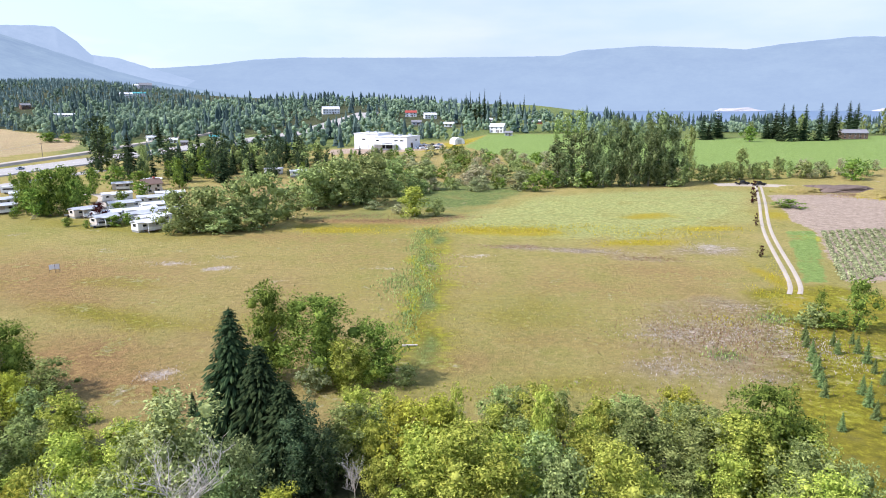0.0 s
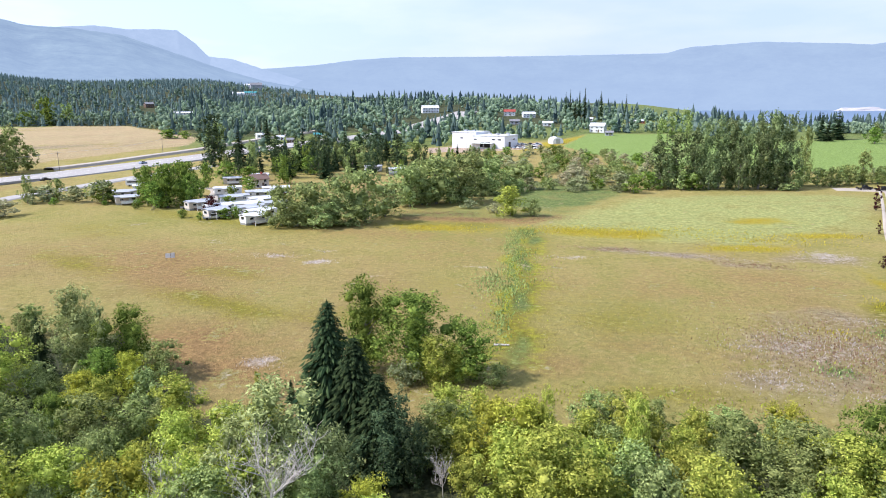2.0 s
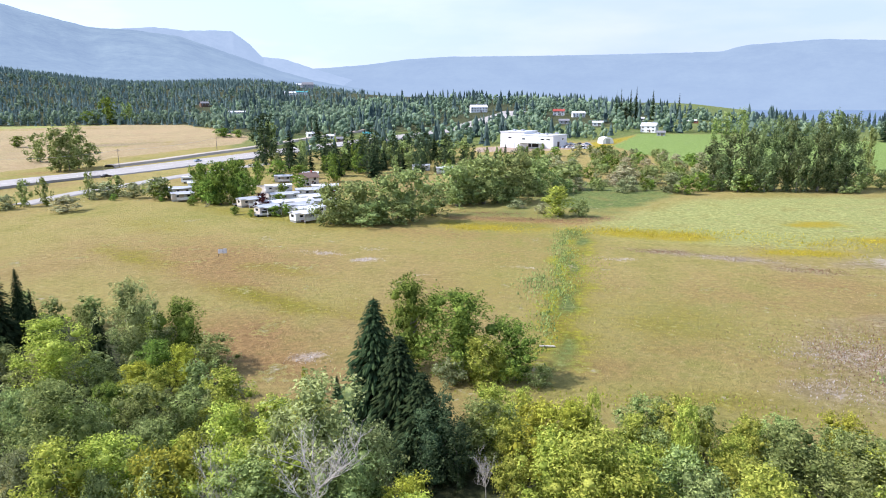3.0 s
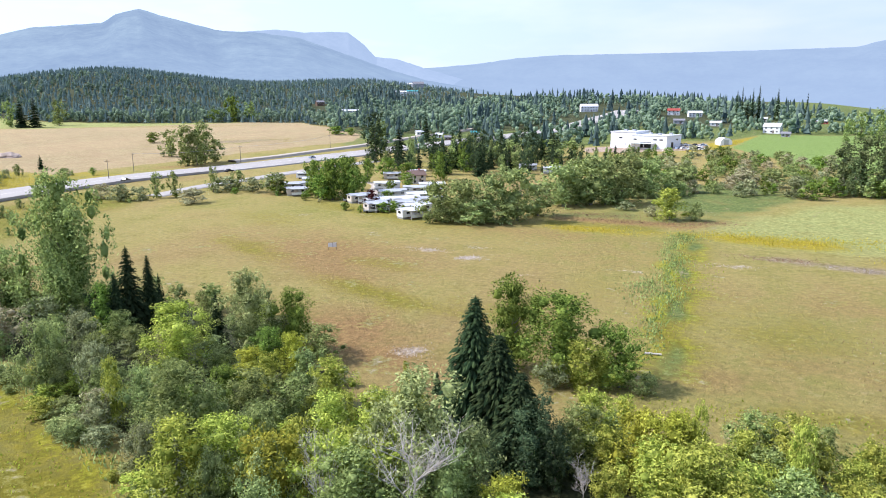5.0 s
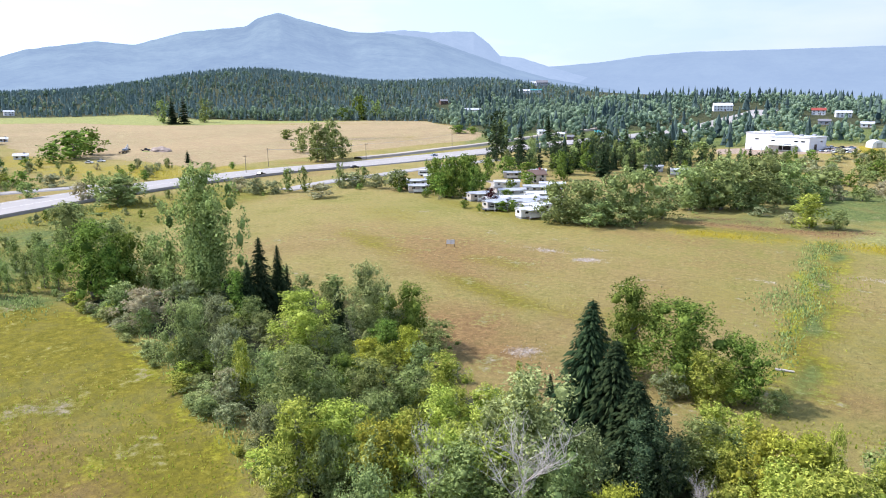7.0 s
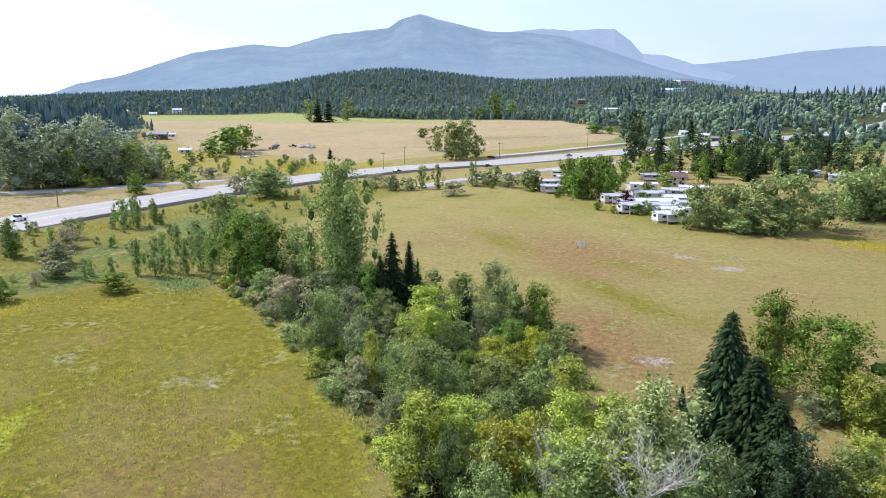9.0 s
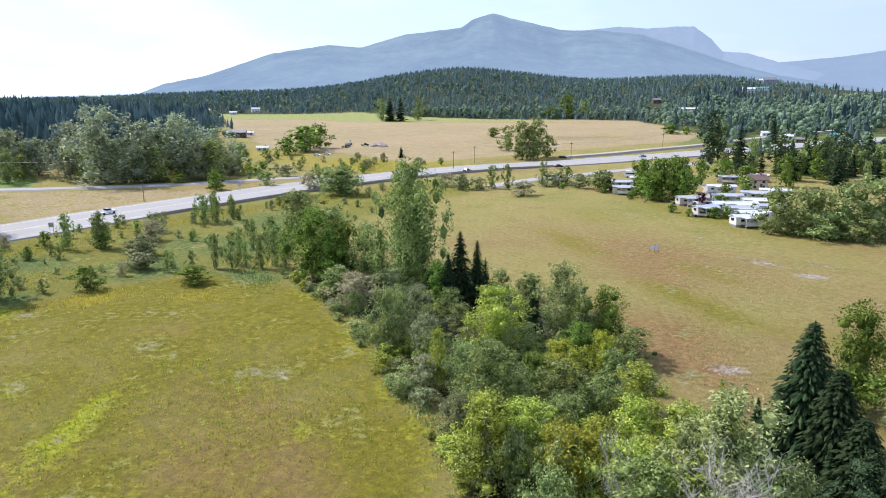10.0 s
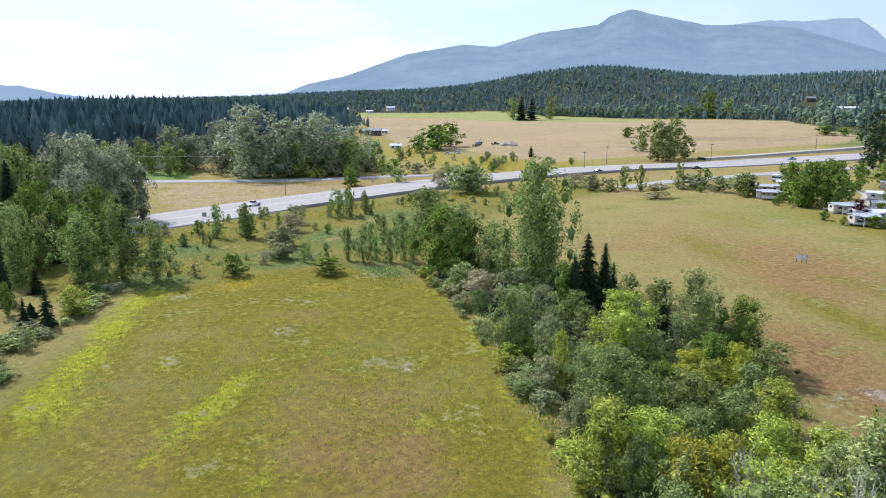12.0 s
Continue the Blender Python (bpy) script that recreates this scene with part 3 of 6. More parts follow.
crest_west = ridge(3800, (-112, 0.6), (-95, 1.3), (-89, 1.16), (-87, 0.66), (-83, 0.1), (-78, -1))


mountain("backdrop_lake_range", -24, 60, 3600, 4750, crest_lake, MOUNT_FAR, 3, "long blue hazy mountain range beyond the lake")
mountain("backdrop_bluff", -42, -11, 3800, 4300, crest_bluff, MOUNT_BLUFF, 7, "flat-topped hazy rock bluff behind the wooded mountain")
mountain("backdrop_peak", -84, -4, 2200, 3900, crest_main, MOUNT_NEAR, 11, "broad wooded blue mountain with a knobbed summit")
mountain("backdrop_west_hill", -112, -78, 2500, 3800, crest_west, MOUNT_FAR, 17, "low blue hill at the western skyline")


# ---- plants ----
def part(name, mesh, parent, label=""):
    """Link a mesh as one part of a thing."""
    ob = new(name, mesh)
    ob.parent = parent
    return tagged(ob, label)


def mesh_of(name, verts, faces, material, flat=True, smooth_from=None):
    me = bpy.data.meshes.new(name)
    me.from_pydata(verts, [], faces)
    if smooth_from is not None:
        me.polygons.foreach_set("use_smooth", np.arange(len(me.polygons)) >= smooth_from)
    if not flat:
        me.polygons.foreach_set("use_smooth", np.ones(len(me.polygons), bool))
    me.materials.append(material)
    return me


def leaf_cloud(blobs, count, size, rng, heart=(0, 0, 0), spread=0.42):
    """Leaf sprays as pointed blades that lie on rounded clumps (x, y, z, radius, height share), turned outwards from heart too."""
    B = np.array(blobs)
    w = B[:, 3] ** 2
    k = rng.choice(len(B), count, p=w / w.sum())
    d = rng.normal(size=(count, 3))
    d /= np.linalg.norm(d, axis=1)[:, None]
    out = B[k, :3] - np.array(heart)
    out /= np.linalg.norm(out, axis=1)[:, None] + 1e-6
    d += out * 0.55 + np.array([0, 0, 0.25])
    d /= np.linalg.norm(d, axis=1)[:, None]
    depth = 0.55 + 0.6 * rng.random(count) ** 0.7 + 0.3 * rng.random(count) ** 6
    rad = B[k, 3][:, None] * depth[:, None] * np.stack([np.ones(count), np.ones(count), B[k, 4]], 1)
    p = B[k, :3] + d * rad
    nrm = d * 0.8 + out * 0.25 + rng.normal(size=(count, 3)) * spread + np.array([0, 0, 0.2])
    u = np.cross(nrm, rng.normal(size=(count, 3)))
    u /= np.linalg.norm(u, axis=1)[:, None] + 1e-9
    v = np.cross(nrm, u)
    v /= np.linalg.norm(v, axis=1)[:, None] + 1e-9
    s = size * (0.55 + 0.8 * rng.random(count))[:, None]
    verts = np.stack([p - u * s - v * s * 0.55, p - u * s * 0.8 + v * s * 0.6, p + u * s * 1.15], 1).reshape(-1, 3)
    return verts, np.arange(count * 3).reshape(-1, 3)


def ball(level):
    bm = bmesh.new()
    bmesh.ops.create_icosphere(bm, subdivisions=level, radius=1)
    v, f = np.array([q.co for q in bm.verts]), np.array([[q.index for q in g.verts] for g in bm.faces])
    bm.free()
    return v, f


BALL = ball(1)


def crown_of(lobes, twigs, count, size, rng, fill=0.86, spread=0.42):
    """A leafy crown: shaded inner masses that close it, and leaf sprays over the lobes and their twig ends."""
    heart = np.average(np.array(lobes)[:, :3], axis=0)
    v, f = leaf_cloud(list(twigs) + [(x, y, z, r * 0.8, q) for x, y, z, r, q in lobes], count, size, rng, heart, spread)
    vs, fs, base = [v], [f], len(v)
    bv, bf = BALL
    for x, y, z, r, flat in lobes[::1 if len(lobes) < 12 else 2]:
        k = bv * (r * fill * rng.uniform(0.78, 1.12, (len(bv), 1))) * (1, 1, flat) + (x, y, z)
        vs.append(k)
        fs.append(bf + base)
        base += len(k)
    return np.vstack(vs), np.vstack(fs)


def tube(verts, faces, a, b, ra, rb, sides=5):
    """A tapered limb from a to b, added to verts and faces."""
    a, b = Vector(a), Vector(b)
    q = (b - a).to_track_quat("Z", "Y")
    i = len(verts)
    for c, r in ((a, ra), (b, rb)):
        for j in range(sides):
            t = 2 * math.pi * j / sides
            verts.append(tuple(c + q @ Vector((r * math.cos(t), r * math.sin(t), 0))))
    for j in range(sides):
        k = (j + 1) % sides
        faces.append((i + j, i + k, i + sides + k, i + sides + j))


def trunk_mesh(h, r, rng, material, limbs=6, spread=1.6, lean=0.15):
    verts, faces = [], []
    pts = [Vector((0, 0, -0.3))]
    for k in range(5):
        pts.append(Vector((rng.uniform(-lean, lean), rng.uniform(-lean, lean), h * (k + 1) / 5)))
    for k in range(5):
        tube(verts, faces, pts[k], pts[k + 1], r * (1 - 0.17 * k), r * (1 - 0.17 * (k + 1)), 6)
    for k in range(limbs):
        z = rng.uniform(0.3, 0.85)
        base = pts[0].lerp(pts[5], z)
        t = rng.uniform(0, 6.28)
        end = base + Vector((math.cos(t) * spread, math.sin(t) * spread, rng.uniform(0.8, 1.8)))
        mid = base.lerp(end, 0.5) + Vector((0, 0, -0.15))
        tube(verts, faces, base, mid, r * 0.4, r * 0.25, 5)
        tube(verts, faces, mid, end, r * 0.25, r * 0.06, 5)
    return mesh_of("trunk", verts, faces, material, False)


def lobes_in(n, low, profile, wide, rng, size, tall):
    """The rounded masses of a crown 10 high and wide across, wound up its stem, uneven and with gaps between them."""
    out, t = [], rng.uniform(0, 6.28)
    for k in range(max(3, n // 4)):
        u = low + 0.05 + (0.66 - low) * (k + 0.5) / max(3, n // 4)
        r = profile(u) * wide * 0.24
        out.append((rng.uniform(-0.3, 0.3), rng.uniform(-0.3, 0.3), max(u * 10.0, r * 0.8), r, max(1.0, tall * 0.9)))
    for k in range(n):
        u = low + (1 - low) * ((k + 0.5) / n) ** 0.9
        t += 2.4 + rng.uniform(-0.5, 0.5)
        half = profile(u) * wide * (0.6 if tall > 1.2 else 0.58) * rng.uniform(0.84, 1.1)
        r = min(wide * size * rng.uniform(0.75, 1.25), half * 0.95 + 0.25)
        flat = tall * rng.uniform(0.85, 1.2)
        off = max(0.0, half - r * 0.9) * (1.0 if k % 3 else 0.4)
        out.append((off * math.cos(t), off * math.sin(t), max(min(u * 10.0, 10 - r * flat * 0.9), r * flat * 0.7), r, flat))
    return out


def twigs_on(lobes, each, rng, share=0.42):
    """Smaller clumps of leaves that break the outline of each lobe."""
    out = []
    for x, y, z, r, flat in lobes:
        for _ in range(each):
            d = Vector((rng.gauss(x * 0.12, 1), rng.gauss(y * 0.12, 1), rng.gauss(0.35, 0.8))).normalized()
            q = r * share * rng.uniform(0.6, 1.3)
            g = r * rng.uniform(0.72, 1.0)
            out.append((x + d.x * g, y + d.y * g, max(z + d.z * g * flat, q * 0.6), q, flat))
    return out


def ovate(u):
    return min(1.0, 0.62 + 1.5 * u) * max(0.0, 1 - max(0.0, (u - 0.3) / 0.72) ** 2.2) ** 0.6 + 0.04


def dome(u):
    return math.sqrt(max(0.0, 1 - max(0.0, (u - 0.35) / 0.68) ** 2)) * (0.82 + 0.5 * min(u, 0.36))


def spire(u):
    return max(0.08, (1 - u)) ** 0.85 * 1.15


def conifer_mesh(rows, arms, sprays, rng, material, droop=0.18):
    """Whorls of drooping boughs with side sprays; 10 high, 4 across."""
    verts, faces = [], []
    for k in range(rows):
        u = (k + rng.uniform(0, 0.6)) / rows
        z0 = 0.4 + 9.4 * u
        for j in range(arms):
            t = 2 * math.pi * (j + rng.uniform(0, 0.9)) / arms
            z = z0 + rng.uniform(-0.5, 0.5) * 9.4 / rows
            L = (2.15 * (1 - z / 10.2) ** 0.8 + 0.08) * rng.uniform(0.62, 1.15)
            out = np.array([math.cos(t), math.sin(t), 0])
            side = np.array([-math.sin(t), math.cos(t), 0])
            for m in range(sprays):
                f0 = m / sprays
                c = out * L * f0 + np.array([0, 0, z - droop * L * f0 * 1.7 + 0.25 * L * f0 * f0])
                tip = out * L * (f0 + 1.25 / sprays) + np.array([0, 0, z - droop * L * (f0 + 1 / sprays) * 1.7 - 0.05 * L])
                w = L * (0.11 if sprays > 3 else 0.2 if sprays > 2 else 0.27 if sprays > 1 else 0.4) * (1.15 - f0) + 0.05
                for sg in (-1, 1):
                    i = len(verts)
                    lift = np.array([0, 0, rng.uniform(-0.16, 0.02) * L])
                    verts += [tuple(c), tuple(c * 0.6 + tip * 0.4 + side * sg * w + lift), tuple(tip + side * sg * w * 0.25 + lift * 0.4), tuple(c * 0.4 + tip * 0.6)]
                    faces.append((i, i + 1, i + 2, i + 3))
    i = len(verts)
    verts += [(0.08, 0, 9.4), (-0.08, 0.05, 9.4), (0, -0.08, 9.4), (0, 0, 10.0)]
    faces += [(i, i + 1, i + 3), (i + 1, i + 2, i + 3), (i + 2, i, i + 3)]
    return mesh_of("crown", verts, faces, material)


def bare_mesh(rng, material, depth=4, forks=4):
    """A dead crown of bare branches; 10 high, about 6 across."""
    verts, faces = [], []

    def grow(p, d, length, r, level):
        q = p
        for k in range(3):
            d = (d + Vector((rng.uniform(-0.16, 0.16), rng.uniform(-0.16, 0.16), 0.06))).normalized()
            e = q + d * length / 3
            tube(verts, faces, q, e, r * (1 - 0.2 * k), r * (0.8 - 0.2 * k), 4)
            if level < depth and (k or level):
                for f in range((3, 2, 2, 1)[level]):
                    t = rng.uniform(0, 6.28)
                    a = Vector((math.cos(t), math.sin(t), rng.uniform(0.1, 0.9)))
                    grow(e, (d * 0.75 + a * 0.8).normalized(), length * rng.uniform(0.42, 0.68), r * 0.5, level + 1)
            q = e

    grow(Vector((0, 0, -0.2)), Vector((0, 0, 1)), 6.4, 0.13, 0)
    return mesh_of("bare_crown", verts, faces, material)


# kind: leaf material, low end of crown, profile, width, trunk radius, label, category
KINDS = {
    "poplar": (LEAF_POPLAR, 0.02, ovate, 5.6, 0.20, "tall leafy green poplar with an open crown", "tree"),
    "silver": (LEAF_SILVER, 0.05, ovate, 6.0, 0.18, "silvery grey-green poplar with a loose crown", "tree"),
    "cottonwood": (LEAF_POPLAR, 0.04, ovate, 6.4, 0.24, "tall broad cottonwood with a dense olive-green crown", "tree"),
    "oldpoplar": (LEAF_OLIVE_HAZED, 0.02, ovate, 6.4, 0.26, "tall grey-green cottonwood in a dense stand", "tree"),
    "grovepoplar": (LEAF_GROVE, 0.03, ovate, 5.4, 0.24, "tall dark green poplar with a pale trunk in a grove", "tree"),
    "pine": (LEAF_PINE, 0.02, ovate, 4.4, 0.2, "tall dark green cedar with a dense narrow crown", "tree"),
    "maple": (LEAF_MAPLE, 0.06, dome, 8.0, 0.26, "round dense green broadleaf tree at the field edge", "tree"),
    "bright": (LEAF_BRIGHT, 0.05, dome, 6.6, 0.18, "light yellow-green young broadleaf tree", "tree"),
    "willow": (LEAF_WILLOW, 0.03, dome, 9.0, 0.28, "broad soft grey-green willow reaching to the ground", "tree"),
    "greybush": (LEAF_GREY, 0.0, dome, 10.0, 0.12, "grey-green twiggy shrub in the hedgerow", "shrub"),
    "yellow": (LEAF_YELLOW, 0.05, dome, 8.0, 0.18, "small maple turning yellow in the hedgerow", "tree"),
    "plum": (LEAF_RED, 0.05, dome, 7.0, 0.16, "small dark purple-leaved plum tree", "tree"),
    "spruce": (NEEDLE, 0.0, spire, 4.0, 0.16, "dark green conical spruce with drooping boughs", "tree"),
    "deadspruce": (LEAF_RED, 0.0, spire, 4.0, 0.16, "dying brown spruce with bare boughs", "tree"),
    "dead": (LEAF_GREY, 0.0, spire, 4.0, 0.10, "half-dead young tree with sparse brown leaves", "tree"),
    "snag": (BARK_GREY, 0.0, spire, 6.0, 0.16, "bare dead tree with pale grey branches", "tree"),
}
# level of detail by the distance from the middle of the plan: leaves, leaf size, share of lobes
DETAIL = ((0, 8000, 0.115, 1.3), (135, 4300, 0.15, 1.0), (290, 1800, 0.235, 0.7), (5000, 600, 0.4, 0.45))
NAMES = {"spruce": "spruce_tree", "young_spruce": "spruce_tree", "blue_spruce": "spruce_tree", "willow": "willow_tree", "poplar": "poplar_tree", "grovepoplar": "poplar_tree", "silver": "silver_poplar_tree",
         "cottonwood": "cottonwood_tree", "oldpoplar": "cottonwood_tree", "pine": "cedar_tree", "maple": "maple_tree", "bright": "aspen_tree", "snag": "bare_tree", "plum": "plum_tree"}
MODELS = {}
rnd = random.Random(5)


def model(kind, level, variant):
    """The meshes of one kind of plant, made once."""
    key = (kind, level, variant)
    if key in MODELS:
        return MODELS[key]
    material, low, profile, wide, r, label, cat = KINDS[kind]
    seed = sum(map(ord, kind)) * 7 + variant * 131 + level
    rng, nrg = random.Random(seed), np.random.default_rng(seed)
    bark = BARK_GREY if kind == "snag" else BARK
    if kind == "snag":
        parts = [("bare_crown", bare_mesh(rng, bark))]
    elif profile is spire:
        rows, arms, sprays = ((64, 17, 5), (40, 14, 3), (22, 10, 2), (17, 9, 1))[level]
        if kind in ("dead", "deadspruce"):
            rows, arms = rows // 2, arms // 2 + 1
        parts = [("trunk", trunk_mesh(9.6, r, rng, bark, 0, 0, 0.03)), ("crown", conifer_mesh(rows, arms, sprays, rng, material))]
    else:
        _, n, size, k = DETAIL[level]
        slim = profile is ovate
        if kind == "cottonwood":
            n, k, size = 15000, 2.0, 0.115
        lobes = lobes_in(int((34 if slim else 28) * k), low, profile, wide, rng, (0.125 if slim else 0.155) / k ** 0.3, 1.5 if slim else 1.0)
        twigs = twigs_on(lobes, (7, 7, 5, 3)[level], rng, 0.5)
        v, f = crown_of(lobes, twigs, n, size * (wide / 6) ** 0.6, nrg, 0.5 if slim else 0.55, 0.85 if slim else 0.75)
        parts = [("trunk", trunk_mesh(6.4, r, rng, bark, (6, 6, 3, 2)[level], wide * 0.2)), ("crown", mesh_of("crown", v, f.tolist(), material, True, n))]
    MODELS[key] = parts
    return parts


def plant(kind, x, y, h, w, label="", group=""):
    d = math.hypot(x, y)
    level = 0 if d < 95 and w > 6.4 else next(i for i, row in enumerate(DETAIL) if d * 11 / max(h, 9) < row[0])
    info = KINDS[kind]
    if h < 4.2:
        level = min(level + 1, 3)
    name = NAMES.get(kind, info[6])
    root = new(name)
    root.empty_display_size = 0.5
    for nm, me in model(kind, level, rnd.randrange(4 if level == 1 else 3)):
        part(nm, me, root)
    s = w / info[3]
    root.matrix_world = pose(x, y, zt(x, y), 0, 0, rnd.uniform(0, 360)) @ Matrix.Diagonal((s, s, h / 10, 1))
    return tagged(root, label or info[5], info[6], group or ("trees and shrubs of the hedgerow" if d < 130 else "trees of the valley floor"))


# ---- trees and shrubs that stand out ----
# hedgerow
plant("cottonwood", -93.8, 77.9, 23.5, 12.8)
plant("spruce", -81.2, 78.2, 13.3, 5.9)
plant("spruce", -80.7, 81.7, 11.2, 4.1)
plant("spruce", -81.5, 84.6, 7.5, 2.4)
plant("spruce", -81.6, 75.8, 9.5, 4.9)
plant("pine", -85.0, 75.1, 6.3, 4.6)
plant("maple", -82.9, 74.7, 7.7, 5.5)
plant("maple", -114.3, 69.8, 13.5, 10.4)
plant("willow", -122.8, 80.0, 12.1, 10.3)
plant("willow", -150.0, 87.8, 11.7, 9.8)
plant("maple", -110.8, 75.1, 11.3, 7.3)
plant("poplar", -105.2, 76.3, 11.3, 6.7)
plant("maple", -110.9, 71.4, 9.2, 8.4)
plant("willow", -146.0, 78.6, 5.3, 4.9)
plant("poplar", -101.7, 77.0, 8.5, 6.1)
plant("greybush", -92.9, 64.6, 6.1, 8.0)
plant("greybush", -93.5, 73.5, 5.2, 6.8)
plant("willow", -72.3, 55.4, 9.3, 5.4)
plant("greybush", -79.5, 67.4, 6.0, 5.6)
plant("greybush", -65.3, 56.6, 6.9, 4.6)
plant("greybush", -71.8, 68.8, 2.6, 4.4)
plant("bright", -61.8, 66.2, 9.5, 8.4)
plant("silver", -56.7, 74.5, 11.9, 7.4)
plant("spruce", -60.1, 72.2, 9.4, 3.4)
plant("poplar", -64.4, 74.9, 8.4, 3.4)
plant("maple", -52.3, 78.1, 8.6, 6.9)
plant("yellow", -47.7, 70.9, 5.4, 4.5)
plant("maple", -51.6, 71.3, 5.5, 5.1)
plant("bright", -57.4, 51.8, 8.0, 2.5)
plant("poplar", -46.9, 48.9, 9.5, 7.4)
plant("willow", -55.2, 53.7, 6.5, 4.8)
plant("greybush", -59.8, 51.8, 4.0, 4.3)
plant("poplar", -41.3, 54.1, 7.6, 6.7)
plant("yellow", -51.1, 66.7, 4.5, 4.3)
plant("maple", -48.8, 59.5, 5.2, 4.3)
plant("bright", -35.9, 60.7, 7.0, 5.6)
plant("poplar", -38.0, 56.2, 6.5, 5.2)
plant("willow", -44.2, 51.2, 6.8, 4.3)
plant("greybush", -46.7, 44.7, 5.2, 4.2)
plant("dead", -31.6, 55.5, 5.8, 2.3)
plant("dead", -38.9, 40.5, 7.6, 3.2)
plant("willow", -35.9, 41.2, 6.4, 4.1)
plant("silver", -31.6, 42.4, 7.4, 4.4)
plant("poplar", -63.0, 55.4, 4.1, 3.5)
plant("bright", -68.9, 56.7, 3.1, 3.0)
plant("maple", -48.7, 53.5, 5.3, 4.2)
# spruces, maples and dead trees below the meadow
plant("spruce", -20.4, 62.7, 15.1, 8.8)
plant("spruce", -17.2, 60.5, 12.2, 8.2)
plant("spruce", -14.4, 58.0, 9.6, 7.6)
# dark cedars added in place of broadleaf foliage that lies in shade
plant("pine", -12.1, 56.6, 8.3, 3.9)
plant("pine", -13.3, 55.1, 7.2, 4.5)
plant("pine", -10.5, 55.1, 6.3, 2.9)
plant("maple", -21.6, 81.6, 11.8, 8.2)
plant("maple", -15.0, 80.7, 10.8, 11.0)
plant("bright", -12.1, 77.6, 6.1, 5.4)
plant("maple", -7.8, 79.8, 7.4, 6.2)
plant("bright", -9.6, 78.8, 4.9, 4.0)
plant("greybush", -15.4, 77.1, 3.5, 3.9)
plant("willow", -4.7, 78.7, 2.4, 3.2)
plant("silver", -20.5, 48.2, 12.2, 9.4)
plant("silver", -23.4, 47.6, 9.5, 5.4)
plant("silver", -16.6, 49.6, 8.0, 5.0)
plant("snag", -18.4, 42.6, 9.6, 7.0)
plant("snag", -26.6, 41.6, 7.4, 3.8)
plant("snag", -7.6, 52.6, 4.2, 2.6)
plant("bright", -32.1, 71.6, 3.2, 1.3)
plant("spruce", -27.9, 71.2, 2.8, 1.5)
plant("maple", 27.7, 54.0, 10.3, 7.9)
plant("maple", 25.7, 54.9, 7.3, 4.2)
plant("yellow", -3.8, 57.6, 7.4, 5.5)
plant("bright", 8.5, 55.8, 9.2, 3.0)
plant("bright", 1.0, 57.7, 8.8, 2.0)
plant("yellow", 23.5, 63.4, 5.8, 4.7)
plant("poplar", 17.8, 55.9, 6.0, 5.2)
plant("maple", 15.5, 63.4, 3.8, 6.5)
plant("bright", 7.1, 56.8, 5.1, 4.3)
plant("maple", 61.9, 98.3, 7.8, 5.0)
plant("maple", 58.8, 102.9, 4.8, 2.2)
plant("willow", 55.9, 100.1, 3.5, 4.7)
plant("maple", 58.9, 99.5, 2.4, 4.7)
# willows and conifers round the trailer park
plant("willow", -70.4, 180.3, 11.3, 11.7)
plant("willow", -63.1, 181.6, 12.1, 13.4)
plant("willow", -56.7, 185.6, 13.5, 13.7)
plant("willow", -49.2, 189.5, 15.2, 15.6)
plant("willow", -45.8, 200.5, 9.3, 11.3)
plant("willow", -58.4, 180.0, 6.9, 11.0)
plant("willow", -52.2, 184.5, 6.9, 11.3)
plant("willow", -66.8, 180.0, 6.9, 9.4)
plant("willow", -42.3, 221.3, 13.7, 16.3)
plant("willow", -34.4, 227.9, 16.2, 18.7)
plant("willow", -25.3, 234.7, 16.3, 19.3)
plant("willow", -38.9, 226.0, 8.2, 13.7)
plant("willow", -29.9, 230.1, 8.7, 14.0)
plant("willow", -18.0, 253.3, 13.3, 16.4)
plant("willow", -8.6, 267.6, 9.2, 15.0)
plant("willow", -23.1, 249.5, 8.8, 13.0)
plant("pine", -175.1, 354.4, 26.9, 15.2)
plant("poplar", -174.6, 359.9, 22.3, 11.4)
plant("spruce", -159.8, 353.0, 19.8, 12.0)
plant("spruce", -204.2, 502.2, 19.5, 9.5)
plant("spruce", -122.7, 349.5, 21.0, 7.7)
plant("spruce", -128.5, 354.0, 18.9, 6.4)
plant("spruce", -126.5, 381.6, 18.5, 6.6)
plant("pine", -120.4, 374.5, 17.6, 6.5)
plant("pine", -118.7, 379.9, 16.5, 7.5)
plant("spruce", -108.6, 379.4, 20.1, 7.4)
plant("pine", -95.1, 385.1, 17.8, 10.6)
plant("spruce", -86.4, 385.1, 15.4, 7.5)
plant("pine", -151.4, 380.4, 14.6, 13.5)
plant("pine", -123.8, 325.4, 12.8, 8.8)
plant("maple", -108.8, 284.0, 12.2, 9.0)
plant("willow", -110.5, 347.7, 11.3, 11.2)
plant("maple", -132.3, 280.7, 9.1, 10.0)
plant("maple", -121.1, 275.1, 8.0, 9.4)
plant("maple", -133.5, 262.1, 10.4, 5.9)
plant("pine", -156.4, 309.1, 10.4, 7.4)
plant("willow", -103.0, 352.6, 10.0, 10.3)
plant("poplar", -98.9, 364.1, 11.8, 10.3)
plant("willow", -77.1, 374.5, 12.0, 13.2)
plant("poplar", -70.0, 386.4, 10.8, 12.4)
plant("willow", -89.4, 338.9, 8.2, 10.7)
plant("maple", -108.0, 318.4, 9.1, 10.1)
plant("poplar", -120.2, 329.3, 10.9, 9.6)
plant("maple", -136.7, 224.7, 12.0, 9.3)
